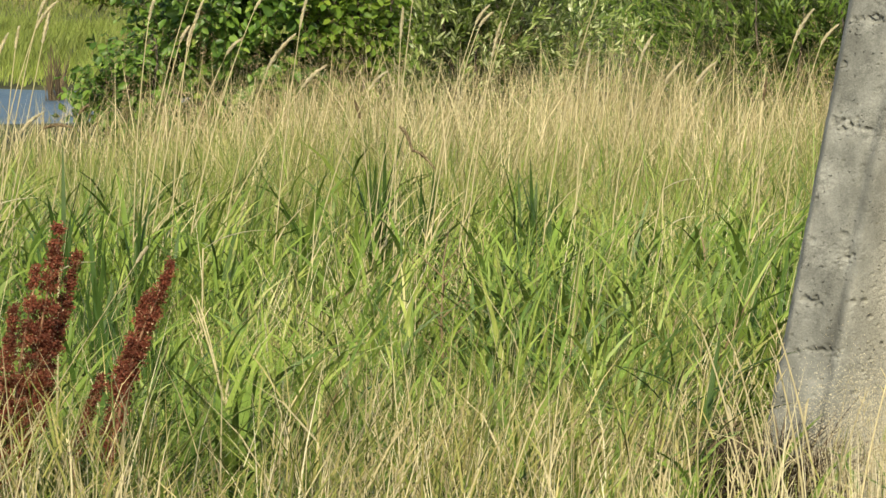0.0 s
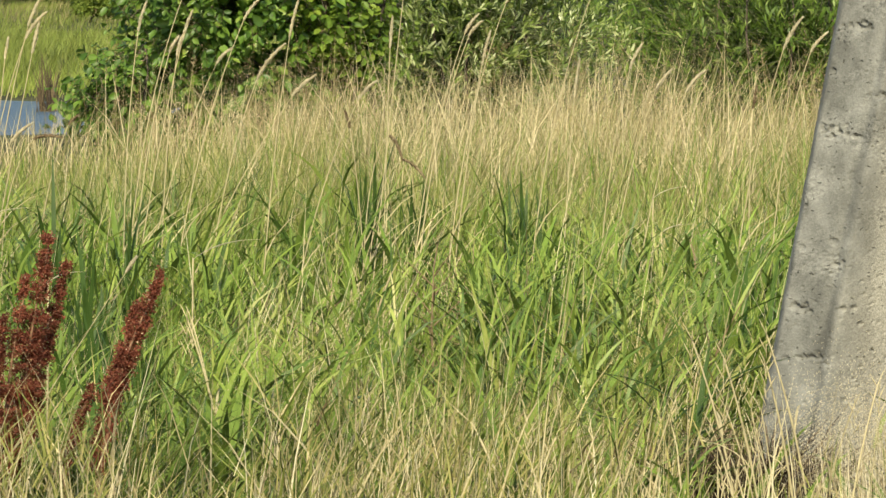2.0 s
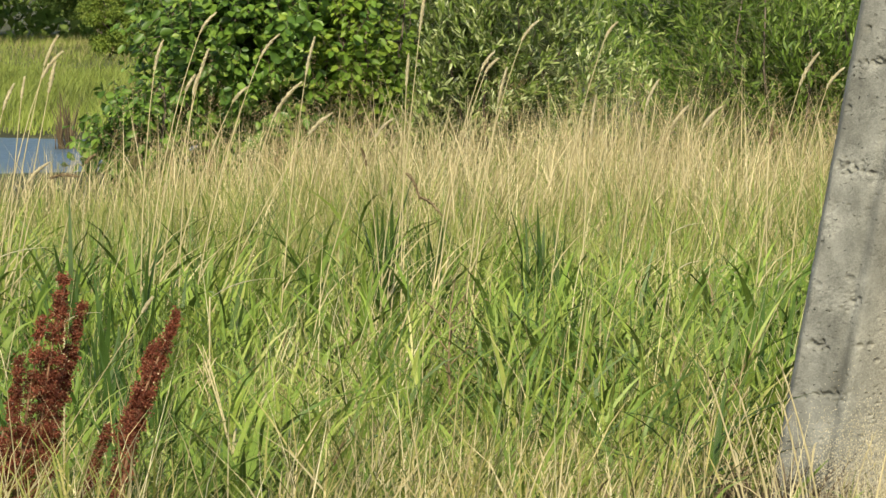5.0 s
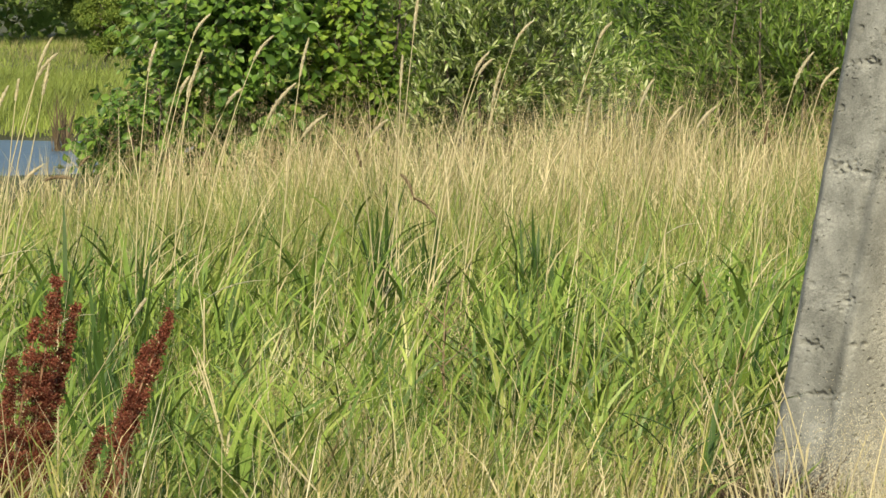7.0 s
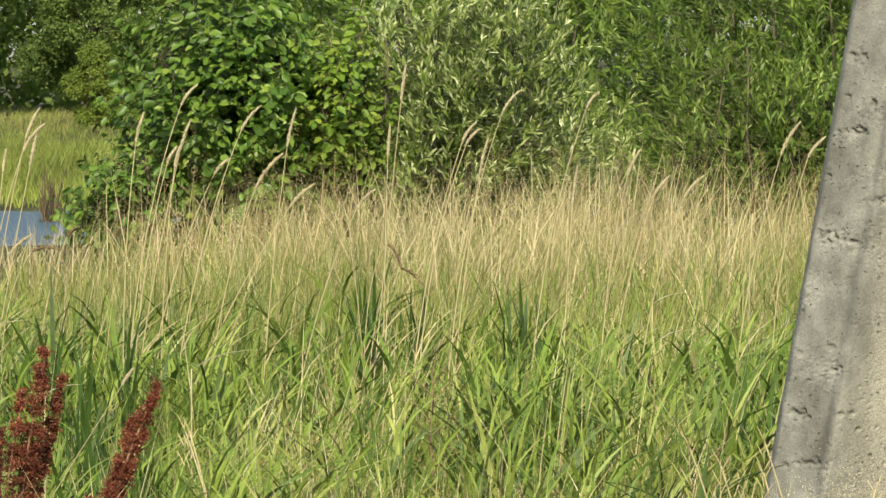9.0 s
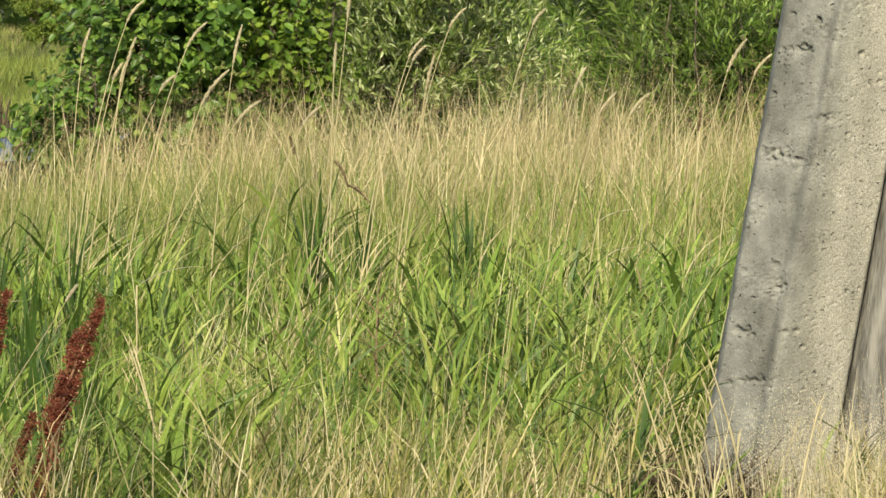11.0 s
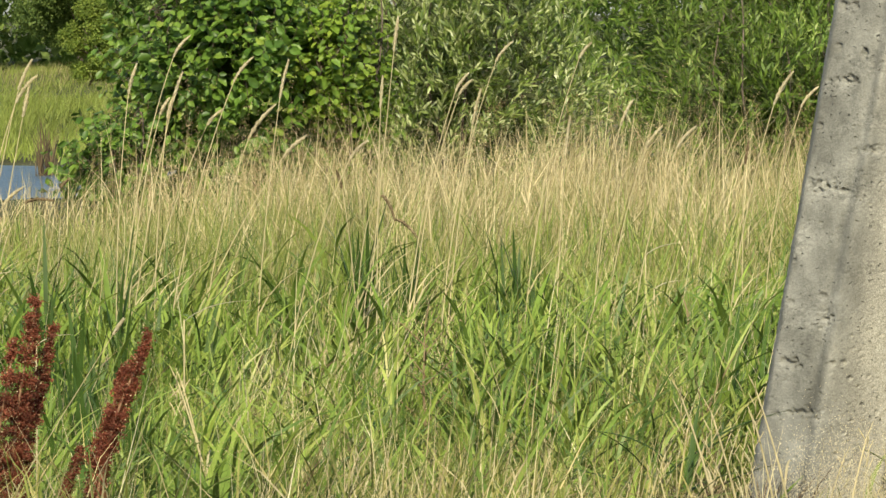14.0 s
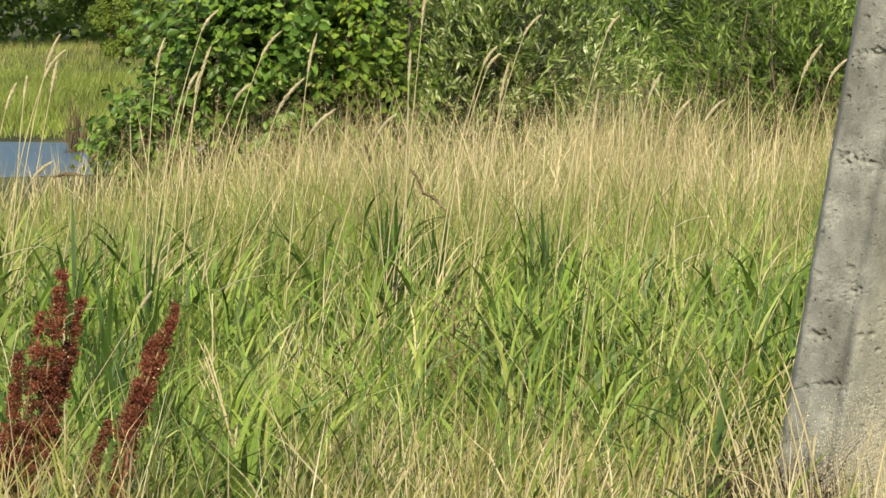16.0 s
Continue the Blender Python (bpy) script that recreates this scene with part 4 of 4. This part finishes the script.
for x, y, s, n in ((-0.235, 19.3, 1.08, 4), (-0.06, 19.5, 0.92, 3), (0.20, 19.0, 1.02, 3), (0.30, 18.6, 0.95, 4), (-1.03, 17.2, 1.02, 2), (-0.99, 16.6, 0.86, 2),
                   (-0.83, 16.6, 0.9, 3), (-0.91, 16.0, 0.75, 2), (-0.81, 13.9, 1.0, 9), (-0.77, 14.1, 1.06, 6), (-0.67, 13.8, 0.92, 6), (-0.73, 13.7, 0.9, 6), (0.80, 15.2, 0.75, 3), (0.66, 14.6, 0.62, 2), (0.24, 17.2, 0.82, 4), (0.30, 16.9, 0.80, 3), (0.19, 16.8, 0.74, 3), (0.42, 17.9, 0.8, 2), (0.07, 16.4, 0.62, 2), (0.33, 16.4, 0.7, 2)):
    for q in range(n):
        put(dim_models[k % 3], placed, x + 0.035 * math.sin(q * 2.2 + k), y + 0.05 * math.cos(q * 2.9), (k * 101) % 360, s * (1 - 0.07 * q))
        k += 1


# ---------------------------------------------------------------- small dead things in the grass
def make_dead_weed():
    w = tagged(new("dead_weed"), "withered brown branching weed stalk in green grass", "weed")
    w.location = (-0.026, 15.6, 0.0)
    w.scale = (1.1, 1.1, 1.22)
    p = np.array([[0, 0, 0], [0.005, 0, 0.15], [-0.004, 0.0, 0.30], [0.0, 0, 0.42]])
    stem = piece("stem", mesh_from("stem", *tube(p, (0.004, 0.0035, 0.003, 0.0015), 6), BROWN, True), w)
    for k in range(18):
        z = 0.08 + 0.02 * k
        a = k * 2.3
        q = np.array([[0, 0, z], [0.035 * math.cos(a), 0.035 * math.sin(a), z + 0.03], [0.06 * math.cos(a), 0.06 * math.sin(a), z + 0.05]])
        piece("twig", mesh_from("twig", *tube(q, (0.002, 0.0015, 0.001), 4), BROWN), stem)
        n = 70
        c = q[-1] + rng.normal(0, 0.02, (n, 3))
        v, t = scatter(grain(), c, rng.normal(0, 1, (n, 3)), rng.normal(0, 1, (n, 3)), rng.uniform(0.003, 0.008, n))
        tagged(piece("dry_flower", mesh_from("dry_flower", v, t, BROWN), stem, "shrivelled brown flower head"), kind="stuff")


def make_withered_leaf(x, y, z, length, turn, label):
    g = tagged(new("withered_grass"), label, "grass", "withered bent grasses")
    g.location = (x, y, 0)
    f = np.linspace(0, 1, 10)
    p = np.stack([0 * f, 0 * f, z * f], 1)
    piece("stem", mesh_from("stem", *tube(p, np.linspace(0.003, 0.002, 10), 5), STRAW, True), g)
    v, t = broad_leaf(length, 0.014, 0.9, 0.55, turn, np.array([0, 0, z - 0.005]))
    piece("leaf", mesh_from("leaf", v, t, HEADS, True), g, "curled bleached leaf")


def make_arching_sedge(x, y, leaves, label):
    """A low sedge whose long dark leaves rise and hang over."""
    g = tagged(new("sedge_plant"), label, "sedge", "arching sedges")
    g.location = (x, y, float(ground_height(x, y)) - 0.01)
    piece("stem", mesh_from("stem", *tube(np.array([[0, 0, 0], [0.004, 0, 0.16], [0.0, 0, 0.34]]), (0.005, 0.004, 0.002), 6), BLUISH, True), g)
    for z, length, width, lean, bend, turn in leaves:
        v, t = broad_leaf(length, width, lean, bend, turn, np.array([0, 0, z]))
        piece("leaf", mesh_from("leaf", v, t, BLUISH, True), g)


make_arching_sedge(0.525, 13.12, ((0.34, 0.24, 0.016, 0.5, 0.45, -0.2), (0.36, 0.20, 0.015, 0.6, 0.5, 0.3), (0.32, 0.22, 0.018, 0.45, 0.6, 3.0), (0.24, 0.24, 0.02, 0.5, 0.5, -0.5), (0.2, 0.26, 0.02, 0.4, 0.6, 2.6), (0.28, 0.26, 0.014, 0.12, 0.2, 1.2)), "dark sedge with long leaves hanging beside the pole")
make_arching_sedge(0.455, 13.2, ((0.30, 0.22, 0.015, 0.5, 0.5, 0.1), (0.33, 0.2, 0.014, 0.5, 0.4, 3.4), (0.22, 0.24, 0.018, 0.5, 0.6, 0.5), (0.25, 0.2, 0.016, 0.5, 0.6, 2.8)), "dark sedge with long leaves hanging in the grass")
make_dead_weed()
make_withered_leaf(0.615, 18.6, 0.575, 0.085, 0.1, "bleached grass stem with a curled dry leaf")
make_withered_leaf(0.62, 18.0, 0.50, 0.06, 0.2, "bleached grass stem with a short dry leaf")
make_withered_leaf(-1.25, 16.5, 0.56, 0.13, 0.3, "dry bent grass stem above the dock")
make_withered_leaf(-0.62, 15.6, 0.53, 0.12, 0.0, "pale bent grass stem lying across the green")
make_seeding_grass((-1.02, 11.8, 0.0), (-0.60, 11.8, 0.685), (-0.582, 11.8, 0.712), 0.0025, "long bleached straw leaning across the docks", None, "leaning straws", 0.6)
make_withered_leaf(-0.78, 12.4, 0.64, 0.05, 0.1, "dry bent grass tip beside the dock")


def make_stalk(height, bend, broken, label):
    """One bleached straw: round jointed culm, a curled leaf, sometimes a bare branched tip or a broken end."""
    g = tagged(new("straw_stalk"), label, "grass", "bleached straws")
    n = 14
    f = np.linspace(0, 1, n)[:, None]
    p = np.concatenate([bend * height * f ** 1.8, 0.02 * f, height * (f - 0.25 * bend * f ** 2)], 1)
    if broken:
        k = n * 2 // 3
        p[k:] = p[k] + (np.arange(n - k)[:, None] / (n - k)) * np.array([0.5 * height * 0.33, 0.0, -0.2 * height * 0.33])
    r = np.linspace(0.0027, 0.0016, n)
    r[4::5] *= 1.35
    stem = piece("stem", mesh_from("stem", *tube(p, r, 6), STRAW, True), g)
    for k in (4, 8):
        v, t = broad_leaf(0.13, 0.005, 0.6, 0.9, 2.0 * k + bend * 9, p[k], 6)
        piece("leaf", mesh_from("leaf", v, t, STRAW, True), g)
    if not broken:
        for k in range(7):
            q = p[-1] - np.array([0, 0, 0.012 * k])
            w = q + np.array([0.018 * math.cos(k * 2.1), 0.018 * math.sin(k * 2.1), 0.03])
            piece("spikelet", mesh_from("spikelet", *tube(np.stack([q, 0.5 * (q + w), w]), (0.0007, 0.0013, 0.0005), 4), STRAW), stem)
    return g


def make_stalks():
    models = [make_stalk(0.52, 0.1, False, "upright bleached straw with a thin seed tip"), make_stalk(0.46, 0.3, True, "snapped bleached straw leaning over"),
              make_stalk(0.56, 0.2, False, "upright bleached straw with a thin seed tip"), make_stalk(0.42, 0.45, True, "snapped bleached straw leaning over")]
    used = set()
    r = np.random.default_rng(77)
    for i in range(190):
        x = r.uniform(-1.15, 1.35) if i % 3 else r.normal(0.58, 0.16)
        y = r.uniform(10.6, 14.0)
        if 0.55 < x < 1.25 and y > 13.1:
            continue
        put(models[i % 4], used, x, y, r.uniform(-50, 50) + (180 if r.random() < 0.45 else 0), r.uniform(0.66, 1.05) * (0.86 if y < 11.5 else 1.0))


make_stalks()


def make_panicles(name, label, n, box, heights, grains, spread, size, mat, at_pole=False):
    """Airy grass panicles: small grains loosely held round the tops of fine stems."""
    x, y = roots(n, *box, 0.06, 5)
    if not at_pole:
        ok = clear_of_pole(x, y)
        x, y = x[ok], y[ok]
    n = len(x)
    h = rng.uniform(*heights, n) * (1 + 0.16 * field(x, y, 1.6, 1))
    top = np.stack([x + rng.normal(0, 0.04, n), y, ground_height(x, y) + h], 1)
    foot = np.stack([x, y, ground_height(x, y) - 0.01], 1)
    way = top - foot
    stems = blades(foot, h, np.full(n, 0.0022), way[:, 0] / h, np.zeros(n), np.zeros(n), np.full(n, -1.57), 2)
    c = np.repeat(top, grains, 0) + rng.normal(0, 1, (n * grains, 3)) * np.array([spread, spread, spread * 1.9])
    al = rng.normal(0, 0.7, c.shape) + np.array([0.3, 0, 1.0])
    g = scatter(grain(), c, al, rng.normal(0, 1, c.shape), rng.uniform(*size, len(c)))
    tagged(new(name, mesh_from(name, *joined([stems, g]), mat)), label, "grass", kind="stuff")


make_panicles("grass_panicles", "hazy beige panicles of fine dry grass", 900, (-1.3, 1.3, 10.8, 14.6), (0.26, 0.46), 46, 0.018, (0.0016, 0.0038), THATCH)
make_panicles("brown_panicles", "hazy brown-green panicles hanging over the fresh grass", 520, (-0.55, 0.55, 12.8, 15.6), (0.34, 0.52), 40, 0.020, (0.002, 0.0045), THATCH)
make_panicles("pole_foot_panicles", "hazy beige panicles at the foot of the pole", 560, (0.72, 1.25, 11.9, 13.15), (0.27, 0.46), 80, 0.026, (0.0018, 0.0038), HAZE, True)
make_panicles("russet_panicles", "reddish-brown panicles where the dry meadow meets the bushes", 550, (-1.7, 3.6, 29.0, 33.4), (0.55, 0.86), 16, 0.014, (0.006, 0.011), RUSSET)
make_panicles("meadow_panicles", "pale panicles over the dry meadow", 700, (-1.3, 3.6, 23.0, 31.0), (0.5, 0.68), 14, 0.012, (0.006, 0.011), TAN)


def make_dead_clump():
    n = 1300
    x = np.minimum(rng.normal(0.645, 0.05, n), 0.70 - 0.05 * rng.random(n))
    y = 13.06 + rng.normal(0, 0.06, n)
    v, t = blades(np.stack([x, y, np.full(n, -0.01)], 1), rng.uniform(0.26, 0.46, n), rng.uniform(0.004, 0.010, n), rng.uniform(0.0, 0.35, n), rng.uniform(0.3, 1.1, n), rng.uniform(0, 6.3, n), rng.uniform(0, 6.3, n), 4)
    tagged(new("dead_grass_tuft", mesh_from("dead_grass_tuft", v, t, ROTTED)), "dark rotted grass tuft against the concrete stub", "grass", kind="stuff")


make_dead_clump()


# ---------------------------------------------------------------- shrubs
def leaf_shape(kind):
    if kind == "far":
        return np.array([[0, 0, 0], [0.5, 0.3, 0.08], [1, 0, -0.05], [0.5, -0.3, 0.08]], float), np.array([[0, 1, 2], [0, 2, 3]])
    if kind == "alder":
        v = np.array([[0, 0, 0], [0.26, 0.25, 0.07], [0.62, 0.31, 0.06], [0.90, 0.13, -0.08], [1.02, -0.02, -0.16], [0.66, -0.30, 0.07], [0.28, -0.27, 0.05], [0.45, 0, -0.13], [0.85, 0, -0.19]], float)
        t = np.array([[0, 7, 1], [1, 7, 2], [2, 7, 8], [2, 8, 3], [8, 4, 3], [8, 5, 4], [7, 5, 8], [7, 6, 5], [0, 6, 7]])
        return v, t
    v = np.array([[0, 0, 0], [0.35, 0.105, 0.04], [0.7, 0.085, 0.01], [1.0, 0, -0.10], [0.7, -0.085, -0.02], [0.35, -0.105, 0.0]], float)
    t = np.array([[0, 5, 1], [1, 5, 4], [1, 4, 2], [2, 4, 3]])
    return v, t


def make_shrub(name, label, category, centre, radii, twigs, per_twig, leaf, size, mat, one_mat, singles=0, stems=6, erect=0.4, twig_length=0.3, gap=0.25, seed=0, group="", shoots=None, loose=0.22):
    """Stems from the foot, limbs to many twigs within an uneven outline, leaves along each twig."""
    r = np.random.default_rng(seed)
    cx, cy, cz = centre
    foot = np.array([cx, cy, float(ground_height(cx, cy)) - 0.03])
    sh = tagged(new(name), label, category, group)
    sh.location = foot
    rad = np.array(radii)
    c = np.array(centre) - foot
    # stems
    tops = []
    for k in range(stems):
        a = 2 * np.pi * (k + r.uniform(-0.3, 0.3)) / stems
        reach = r.uniform(0.25, 0.6)
        end = c + rad * np.array([reach * math.cos(a), reach * math.sin(a), r.uniform(0.3, 0.8)])
        st = np.array([0.06 * math.cos(a), 0.06 * math.sin(a), 0])
        f = np.linspace(0, 1, 12)[:, None]
        p = st + (end - st) * f + np.array([math.cos(a), math.sin(a), 0]) * 0.12 * rad[0] * np.sin(f * np.pi) + 0.02 * np.sin(f * 9 + k)
        tops.append(p)
        thick = 0.008 + 0.004 * rad[2]
        piece("stem", mesh_from("stem", *tube(p, np.linspace(thick, 0.004, 12), 7), BARK, True), sh)
    allp = np.concatenate(tops)
    # twig ends in an uneven ellipsoid, fewer inside
    pts = []
    while len(pts) < twigs:
        d = unit(r.normal(0, 1, 3))
        lump = 1 + 0.16 * math.sin(d[0] * 5 + seed) * math.cos(d[2] * 6 + seed * 2) + r.normal(0, 0.06)
        q = r.random() ** 0.45
        p = c + rad * d * q * lump
        if p[2] < 0.12:
            continue
        g = float(field(np.array(p[0] * 3.1 + p[1] * 1.3), np.array(p[2] * 3.1 - p[1] * 1.1), 1.7, 40 + seed))
        if g < -0.55 and r.random() < gap + 0.5:
            continue
        pts.append(p)
    limbs, pl, al, no, si = [], [], [], [], []
    for p in pts:
        out = unit((p - c) / rad ** 1.0)
        near = allp[np.argmin(((allp - p) ** 2).sum(1) + np.where(allp[:, 2] > p[2], 0.5, 0.0))]
        d = unit(out * (1 - erect) + np.array([0, 0, erect]) + r.normal(0, loose, 3))
        a = p - d * twig_length
        f = np.linspace(0, 1, 3)[:, None]
        limbs.append(tube(np.concatenate([near + (a - near) * f[:-1], a + (p - a) * f]), np.linspace(0.0026, 0.0009, 5), 3))
        for k in range(per_twig):
            g = (k + r.random()) / per_twig
            w = unit(np.cross(d, r.normal(0, 1, 3)))
            spread = 1.0 if leaf == "alder" else 0.55
            way = unit(d * (0.55 if leaf == "alder" else 1.0) + w * spread + np.array([0, 0, -0.6 if leaf == "alder" else 0.05]))
            pl.append(a + (p - a) * g)
            al.append(way)
            no.append(unit(np.array([0.0, -0.45, 0.6]) + out * 0.45 + r.normal(0, 0.95 if leaf == "alder" else 0.75, 3)))
            si.append(size * r.uniform(0.5, 1.25) * (1.1 - 0.35 * g))
    tagged(piece("twigwork", mesh_from("twigwork", *joined(limbs), shoots or BARK), sh), kind="stuff")
    pl, al, no, si = np.array(pl), np.array(al), np.array(no), np.array(si)
    order = np.argsort(pl[:, 1] + 0.3 * r.random(len(pl)))
    one, rest = order[:singles], order[singles:]
    v, t = scatter(leaf_shape(leaf), pl[rest], al[rest], no[rest], si[rest])
    tagged(piece("foliage", mesh_from("foliage", v, t, mat), sh), kind="stuff")
    if singles:
        v0, t0 = leaf_shape(leaf)
        me = mesh_from("leaf", v0, t0, one_mat)
        for i in one:
            x = unit(al[i])
            y = unit(np.cross(no[i], x))
            z = np.cross(x, y)
            ob = piece("leaf", me, sh)
            m = Matrix(((x[0], y[0], z[0], pl[i][0]), (x[1], y[1], z[1], pl[i][1]), (x[2], y[2], z[2], pl[i][2]), (0, 0, 0, 1)))
            ob.matrix_basis = m @ Matrix.Scale(float(si[i]), 4)
    return sh


make_shrub("alder_bush", "round-leaved dark green alder bush behind dry grass", "bush", (-1.15, 34.0, 0.80), (0.80, 0.75, 1.08), 1150, 11, "alder", 0.074, ALDER, ALDER_ONE, 300, 7, 0.35, 0.26, 0.2, 1)
make_shrub("alder_sapling", "low alder sapling beside the larger bush", "bush", (-1.72, 33.6, 0.46), (0.38, 0.4, 0.44), 140, 9, "alder", 0.066, ALDER, ALDER_ONE, 60, 4, 0.3, 0.2, 0.2, 2)
make_shrub("young_alder", "bright yellow-green young alder between two bushes", "bush", (-0.50, 33.9, 0.84), (0.33, 0.36, 0.80), 330, 10, "alder", 0.062, YOUNG_ALDER, YOUNG_ALDER, 0, 5, 0.5, 0.24, 0.2, 7)
make_shrub("silver_willow_bush", "silvery grey-green willow bush with narrow leaves", "bush", (0.13, 36.8, 0.85), (0.92, 0.8, 1.06), 1250, 22, "willow", 0.066, WILLOW, WILLOW_ONE, 300, 8, 0.5, 0.28, 0.2, 3, shoots=SHOOT, loose=0.4)
make_shrub("osier_bush", "dense green osier thicket with long narrow leaves", "bush", (2.35, 40.0, 1.25), (1.5, 1.0, 1.7), 2100, 21, "willow", 0.071, OSIER, OSIER, 0, 12, 0.5, 0.34, 0.15, 4, "osiers", SHOOT, 0.45)
make_shrub("osier_bush", "lower front osier leaning over dry grass", "bush", (2.1, 38.6, 0.7), (1.25, 0.6, 0.85), 900, 20, "willow", 0.068, OSIER, OSIER, 0, 9, 0.5, 0.32, 0.1, 8, "osiers", SHOOT, 0.45)
make_shrub("osier_bush", "tall green osier behind the silver willow", "bush", (0.1, 43.0, 1.5), (1.8, 0.9, 2.0), 900, 18, "willow", 0.11, OSIER, OSIER, 0, 10, 0.5, 0.36, 0.2, 5, "osiers", SHOOT, 0.4)
make_shrub("osier_bush", "outer green osier at the end of the thicket", "bush", (5.0, 42.0, 1.3), (1.7, 1.2, 1.7), 360, 14, "willow", 0.14, OSIER, OSIER, 0, 10, 0.55, 0.4, 0.3, 6, "osiers", SHOOT, 0.4)


# ---------------------------------------------------------------- far trees
def make_tree(x, y, height, spread, label, seed, leaves=60000, size=0.075, low=0.06, mat=None):
    r = np.random.default_rng(seed)
    z0 = float(ground_height(x, y))
    tree = tagged(new("tree"), label, "tree", "trees beyond the pond")
    tree.location = (x, y, z0 - 0.05)
    f = np.linspace(0, 1, 12)[:, None]
    p = np.array([0.3 * spread * 0.2, 0, height * 0.8]) * f + 0.12 * np.sin(f * 6 + seed) * np.array([1, 0.5, 0])
    piece("trunk", mesh_from("trunk", *tube(p, np.linspace(0.014 * height, 0.02, 12), 9), BARK, True), tree)
    clumps, limbs = [], []
    for k in range(95):
        g = r.uniform(0.1, 1.0)
        a = r.uniform(0, 2 * np.pi)
        w = spread * math.sin(math.pi * min(0.97, 0.18 + 0.8 * g)) * r.uniform(0.35, 1.0)
        c = np.array([w * math.cos(a), w * math.sin(a), height * (low + (0.98 - low) * g)])
        clumps.append((c, spread * r.uniform(0.2, 0.38)))
        q = p[min(int(g * 9), 11)]
        if g > 0.3:
            limbs.append(tube(np.stack([q, q + (c - q) * 0.45 + np.array([0, 0, 0.1 * spread]), q + (c - q) * 0.85]), (0.018, 0.011, 0.005), 5))
    tagged(piece("branchwork", mesh_from("branchwork", *joined(limbs), BARK), tree), kind="stuff")
    per = leaves // len(clumps)
    pl, no = [], []
    for c, w in clumps:
        d = unit(r.normal(0, 1, (per, 3)))
        pl.append(c + d * (w * r.random((per, 1)) ** 0.5) * np.array([1, 1, 0.75]))
        no.append(d + np.array([0, -0.2, 0.6]) + r.normal(0, 0.5, (per, 3)))
    pl, no = np.concatenate(pl), np.concatenate(no)
    v, t = scatter(leaf_shape("far"), pl, r.normal(0, 1, pl.shape) + np.array([0, 0, -0.3]), no, size * r.uniform(0.6, 1.3, len(pl)))
    tagged(piece("crown", mesh_from("crown", v, t, mat or FARLEAF), tree), kind="stuff")


make_tree(-6.6, 118, 5.5, 1.35, "leafy green tree at the meadow's far edge", 11, 52000, 0.07)
make_tree(-5.95, 108, 1.6, 0.55, "small bushy yellow-green tree beyond the pond", 12, 30000, 0.05, 0.06, YELLOWLEAF)
make_tree(-4.7, 109, 1.7, 0.7, "low rounded bush in front of the trees", 19, 24000, 0.06)
make_tree(-10.2, 134, 10.0, 3.4, "tall dark tree at the meadow's far edge", 13, 26000, 0.125, 0.22)
make_tree(-3.8, 126, 8.0, 2.4, "broad green tree behind the bushes", 14, 26000, 0.11)
make_tree(-16.5, 137, 10.0, 3.8, "tall dark tree at the meadow's far edge", 15, 24000, 0.14, 0.34)
make_tree(2.0, 130, 9.0, 3.4, "broad green tree behind the bushes", 16, 11000, 0.19)
make_tree(8.5, 126, 9.5, 3.6, "broad green tree behind the bushes", 17, 11000, 0.19)


def make_far_woods():
    """A closed belt of woodland along the horizon."""
    r = np.random.default_rng(31)
    pl, si = [], []
    for n, x0, x1, a, b in ((30000, -26, 16, 0.2, 0.4), (40000, -24, -4, 0.16, 0.34), (14000, -80, 80, 0.5, 1.0)):
        x = r.uniform(x0, x1, n)
        y = 142 + r.uniform(0, 16, n)
        top = 11 + 2.2 * field(x, y * 0.2, 0.35, 61)
        pl.append(np.stack([x, y, top * r.random(n) ** 0.9], 1))
        si.append(r.uniform(a, b, n))
    pl, si = np.concatenate(pl), np.concatenate(si)
    n = len(pl)
    v, t = scatter(leaf_shape("far"), pl, r.normal(0, 1, (n, 3)), r.normal(0, 0.6, (n, 3)) + np.array([0, -0.4, 0.8]), si)
    tagged(new("far_woods", mesh_from("far_woods", v, t, FARLEAF)), "dark closed woodland along the horizon", "woods", kind="stuff")


make_far_woods()
